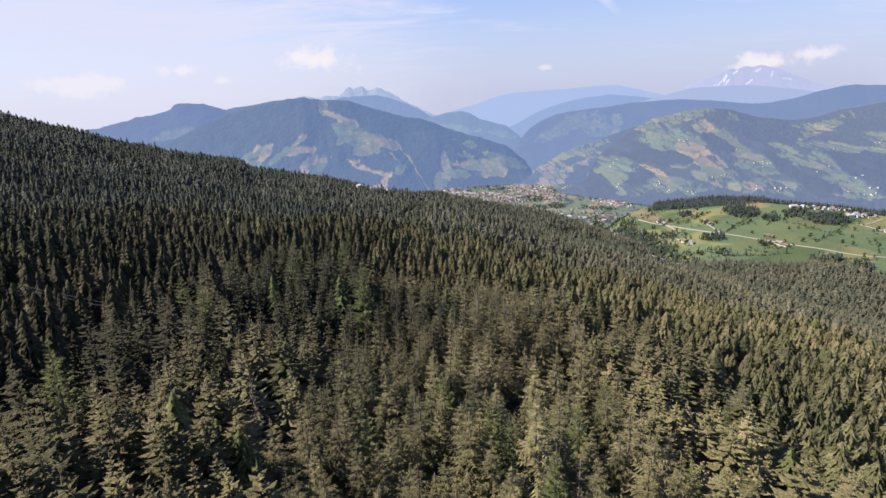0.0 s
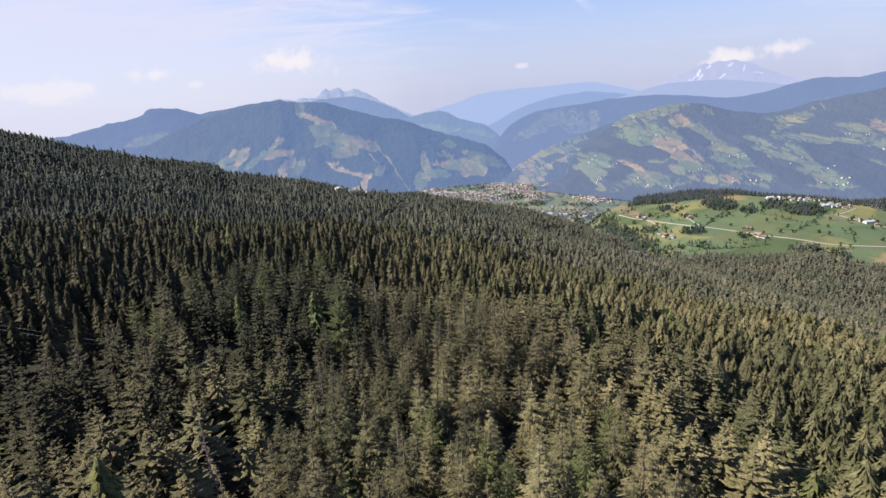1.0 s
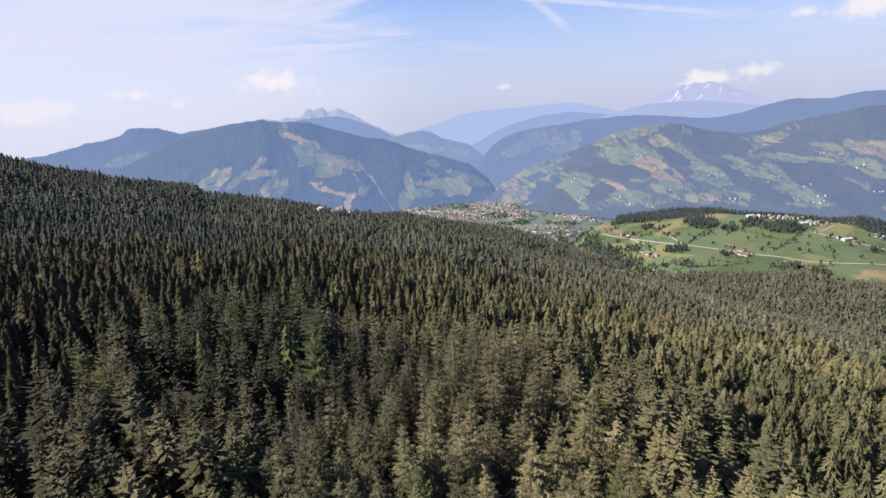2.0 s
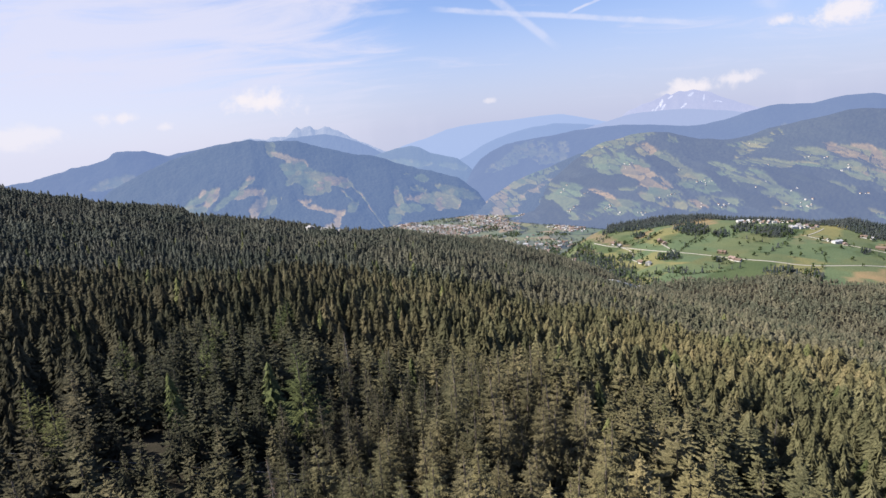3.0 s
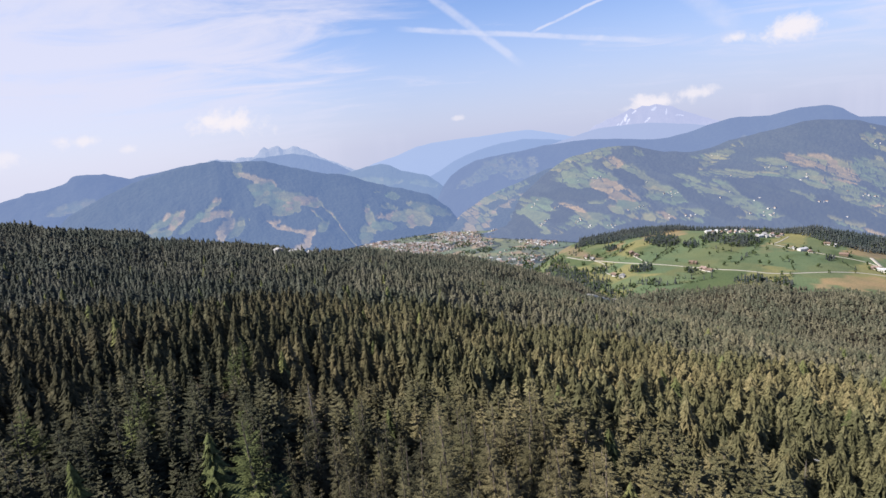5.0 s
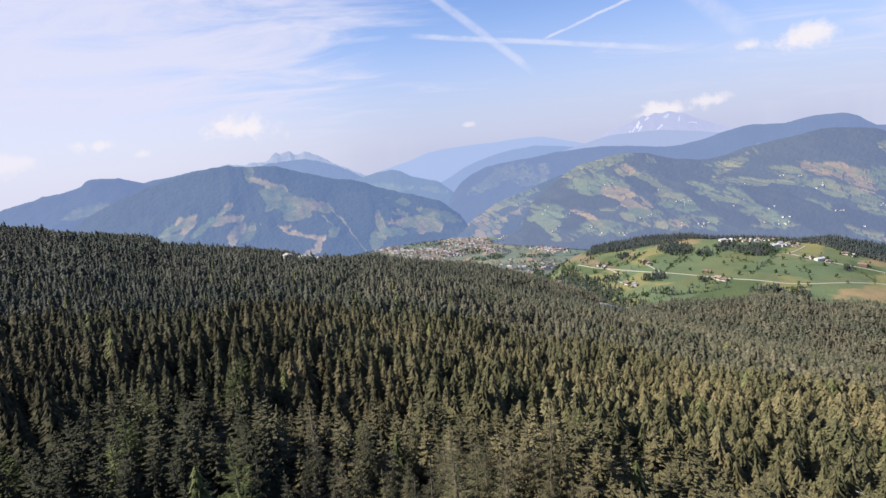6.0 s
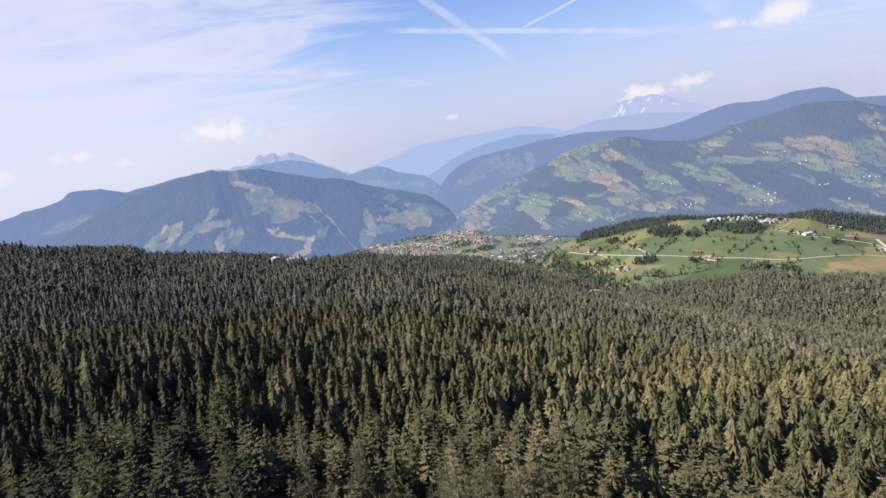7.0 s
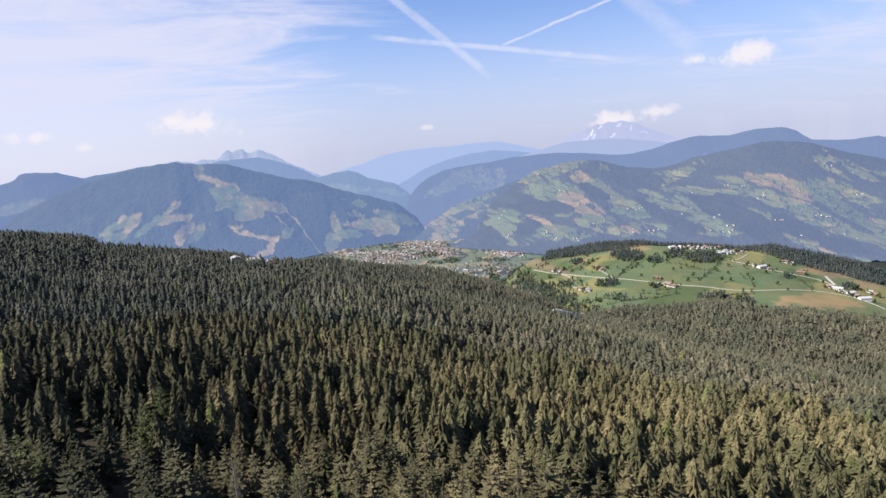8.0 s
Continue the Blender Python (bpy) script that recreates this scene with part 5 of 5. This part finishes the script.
# ---- trees of the meadows ----
def broadleaf(seed, height, radius):
    """A crown of ragged clumps of leaves with gaps between, and loose sprays round the rim."""
    r = np.random.RandomState(seed)
    verts, faces = [], []
    for _ in range(4):
        a, q, h = r.uniform(0, 6.283), math.sqrt(r.rand()), r.rand()
        rr = radius * (1 - abs(h - 0.4) ** 1.5 * 1.3) * q
        c = np.array((rr * math.cos(a), rr * math.sin(a), height * (0.25 + 0.68 * h)))
        s = radius * r.uniform(0.42, 0.70)
        b = len(verts)
        for d in ((1, 0, 0), (0, 1, 0), (-1, 0, 0), (0, -1, 0), (0, 0, 1), (0, 0, -0.7)):
            verts.append(tuple(c + s * (np.array(d) * r.uniform(0.6, 1.3) + r.uniform(-0.3, 0.3, 3))))
        faces += [(b + i, b + (i + 1) % 4, b + 4) for i in range(4)] + [(b + (i + 1) % 4, b + i, b + 5) for i in range(4)]
    v, f = tapered(seed, height * 0.6, 0.3, 0.1, 4, 1)
    faces += [tuple(t + len(verts)) for t in f]
    verts += [tuple(t) for t in v]
    return np.array(verts, np.float32), np.array(faces, np.int32)


def tree_rows(p, r, lo, hi):
    p = np.array(p)
    return np.stack([p[:, 0], p[:, 1], land(p[:, 0], p[:, 1]) - 0.3, r.uniform(lo, hi, len(p)), r.uniform(0, 6.28, len(p)), r.rand(len(p)), np.full(len(p), 0.12)], -1)


def build_meadow_trees():
    r = np.random.RandomState(31)
    leafy = [broadleaf(s, h, q) for s, h, q in ((1, 11, 4.2), (2, 13, 4.6), (3, 9, 4.0))]
    spruce = [far_conifer(s, h, 3.0, 0.12, 2, 5) for s, h in ((41, 16), (42, 19), (43, 14))]
    a, b, c = [], [], []
    for line in (HEDGE_A, HEDGE_B, HEDGE_C, HEDGE_D, HEDGE_E, HEDGE_F, HEDGE_G, HEDGE_H, HEDGE_I, HEDGE_J, HEDGE_K, HEDGE_L, HEDGE_M, HEDGE_N, HEDGE_O, HEDGE_P, HEDGE_Q, HEDGE_R):
        pts = np.array(line, float)
        for p, q in zip(pts[:-1], pts[1:]):
            n = int(min(np.hypot(*(q - p)), 500) / 4)
            for k in range(n):
                if r.rand() < 0.8:
                    x, y = p + (q - p) * (k + r.rand()) / n + r.uniform(-1.6, 1.6, 2)
                    (c if r.rand() < 0.86 else a if r.rand() < 0.6 else b).append((x, y))
    for cx, cy, rx, ry, turn in COPSES:
        ca, sa = math.cos(radians(turn)), math.sin(radians(turn))
        n = int(min(rx * ry * 3.14 / 36, 520) * (0.4 if cx < 600 and cy < 2200 else 0.35 if cy > 2200 else 1.0))
        for _ in range(n):
            t, q = r.uniform(0, 6.283), math.sqrt(r.rand())
            u, v = rx * q * math.cos(t), ry * q * math.sin(t)
            (b if r.rand() < (0.75 if cy < 1700 else 0.15) else a).append((cx + u * ca - v * sa, cy + u * sa + v * ca))
    for x, y in FARMS:
        for _ in range(3):
            t = r.uniform(0, 6.283)
            a.append((x + 17 * math.cos(t), y + 17 * math.sin(t)))
    for cx, cy, rx, ry, turn, count in VILLAGE + HAMLETS:
        for _ in range(count):
            t, q = r.uniform(0, 6.283), 1.15 * math.sqrt(r.rand())
            a.append((cx + rx * q * math.cos(t), cy + ry * q * math.sin(t)))
    for _ in range(70):
        a.append((r.uniform(640, 1250), r.uniform(1080, 1500)))
    for _ in range(1900):
        x, y = r.uniform(330, 640), r.uniform(1150, 2300)
        if wavy(np.array([x]), np.array([y]), 240, 91)[0] > 0.25:
            (a if r.rand() < 0.55 else b).append((x, y))
    for _ in range(1800):
        x, y = r.uniform(-80, 1000), r.uniform(1950, 3180)
        if wavy(np.array([x]), np.array([y]), 200, 95)[0] > 0.2:
            (a if r.rand() < 0.4 else b).append((x, y))
    scatter("hedge_trees", "round green leafy trees along hedges, lanes and houses", "trees", leafy, tree_rows(a, r, 0.55, 1.1), LEAVES, 8)
    scatter("hedge_bushes", "low dark green bushes in hedgerows between meadows", "hedge", leafy, tree_rows(c, r, 0.22, 0.5), LEAVES, 12)
    scatter("copse_spruces", "small dark spruce copses on the meadows", "trees", spruce, tree_rows(b, r, 0.55, 0.95), HAZED_HILL_SPRUCE, 9)
    # the wood behind the crest of the meadow hill
    x, y = np.meshgrid(np.arange(600, 1900, 7.2), np.arange(950, 2200, 7.2))
    x, y = x.ravel() + r.uniform(-3, 3, x.size), y.ravel() + r.uniform(-3, 3, y.size)
    d, along = crest_x(x, y)
    front = -30 + 14 * ripple(x, y, 130, 61) + 70 * smooth(along, 940, 1000) * (1 - smooth(along, 1130, 1190)) - 110 * smooth(along, 1200, 1290) - 55 * (1 - smooth(along, 860, 950))
    k = (d > front) & (d < 150 + 300 * smooth(along, 1300, 1500)) & (along > 690) & (along < 1850)
    scatter("crest_wood", "dark spruce wood behind the crest of the meadow hill", "wood", spruce, tree_rows(np.stack([x[k], y[k]], -1), r, 0.75, 1.15), HAZED_HILL_SPRUCE, 10)


# ---- power line through the wood ----
def tube(name, pts, radius, mat, parent=None, sides=5):
    verts, faces = [], []
    for p in pts:
        for k in range(sides):
            t = 6.283 * k / sides
            verts.append((p[0], p[1] + radius * math.cos(t), p[2] + radius * math.sin(t)))
    for i in range(len(pts) - 1):
        for k in range(sides):
            a_, b_ = i * sides + k, i * sides + (k + 1) % sides
            faces.append((a_, b_, b_ + sides, a_ + sides))
    ob = new(name, raw_mesh(name, verts, faces, mat))
    ob.parent = parent
    return ob


def build_power_line():
    ends = (-95.0, 88.0)
    pole = tagged(new("power_pole"), "weathered wooden power pole in a cut through the wood", "power pole", "power line")
    v, f = tapered(3, 10.0, 0.17, 0.12, 8, 3)
    p = new("post", raw_mesh("post", v, f, BARK))
    c = new("crossarm", solid("crossarm", *box(-0.07, -0.9, 9.3, 0.07, 0.9, 9.45), TIMBER))
    p.parent = c.parent = pole
    for s in (-0.8, 0.8):
        i = new("insulator", solid("insulator", *box(-0.06, s - 0.06, 9.45, 0.06, s + 0.06, 9.65), CONCRETE))
        i.parent = pole
    pole.matrix_basis = ground_pose(ends[0], 122 + 0.09 * ends[0], 5)
    copy_thing(pole, ground_pose(ends[1], 122 + 0.09 * ends[1], 5))
    for s in (-0.8, 0.8):
        z0, z1 = (float(land(x, 122 + 0.09 * x)) + 9.65 for x in ends)
        pts = []
        for k in range(41):
            q = k / 40
            x = ends[0] + (ends[1] - ends[0]) * q
            pts.append((x, 122 + 0.09 * x + s, z0 + (z1 - z0) * q - 9.0 * q * (1 - q)))
        tagged(tube("power_cable", pts, 0.035, WIRE), "thin grey power cable over the wood", "cable", "power line")


def build_pylon(x, y, tall, turn):
    """A steel pylon that stands up through the tree tops: two posts and a braced double crossarm."""
    pylon = tagged(new("power_pylon"), "pale grey steel power pylon rising out of the wood", "power pylon", "power line")

    def beam(name, a, b, w):
        a, b = Vector(a), Vector(b)
        v, f = box(-w, -w, 0, w, w, (b - a).length)
        q = (b - a).to_track_quat("Z", "Y")
        part_mesh(name, [tuple(a + q @ Vector(p)) for p in v], f, STEEL, pylon)

    for u in (-1.6, 1.6):
        beam("post", (u, 0, -1), (u * 0.8, 0, tall), 0.11)
    for z in (tall - 1.1, tall - 0.1):
        for v in (-0.35, 0.35):
            beam("crossarm", (-3.3, v, z), (3.3, v, z), 0.07)
    for k in range(6):
        u = -3.0 + k
        beam("brace", (u, 0.35, tall - 1.1 if k % 2 else tall - 0.1), (u + 1, -0.35, tall - 0.1 if k % 2 else tall - 1.1), 0.04)
    for z in (2.0, tall * 0.5):
        beam("brace", (-1.5, 0, z), (1.4, 0, z + tall * 0.4), 0.05)
    for u in (-2.8, 0.0, 2.8):
        beam("insulator", (u, 0, tall - 2.0), (u, 0, tall - 1.1), 0.08)
    pylon.matrix_basis = ground_pose(x, y, turn)


build_pylon(114, 178, 5.6, -50)


def build_gravel_bank():
    """A pale cut in the slope beside a clearing: an uneven bank that leans back into the hill."""
    gravel = paint("pale_gravel", (0.56, 0.53, 0.46), (0.38, 0.36, 0.30), 0.25, 0.95)
    cols, rows = 40, 8
    u, v = [q.ravel() for q in np.meshgrid(np.linspace(0, 1, cols), np.linspace(0, 1, rows))]
    x, y = 315 + 62 * u, 836 + 14 * u + 5 * v
    tall = (5.2 + 4.6 * u + 2.2 * np.cos(6.283 * u)) * np.sin(np.pi * u.clip(0.02, 0.98)) ** 0.35 + 1.2 * rugged(x, y, 14, 71)
    z = land(x, y) - 1.0 + (1.0 + tall.clip(0.4, 12)) * np.sin(np.pi * 0.5 * (1.5 * v).clip(0, 1)) - 3.0 * smooth(v, 0.75, 1.0) + 0.4 * rugged(x, y * 3, 5, 72)
    me = raw_mesh("gravel_bank", np.stack([x, y, z], -1), grid_faces(rows, cols, False), gravel)
    tagged(new("gravel_bank", me), "pale gravel bank cut into the slope beside a clearing", "gravel bank")


build_gravel_bank()
build_houses()
build_roads()
build_meadow_trees()
build_power_line()
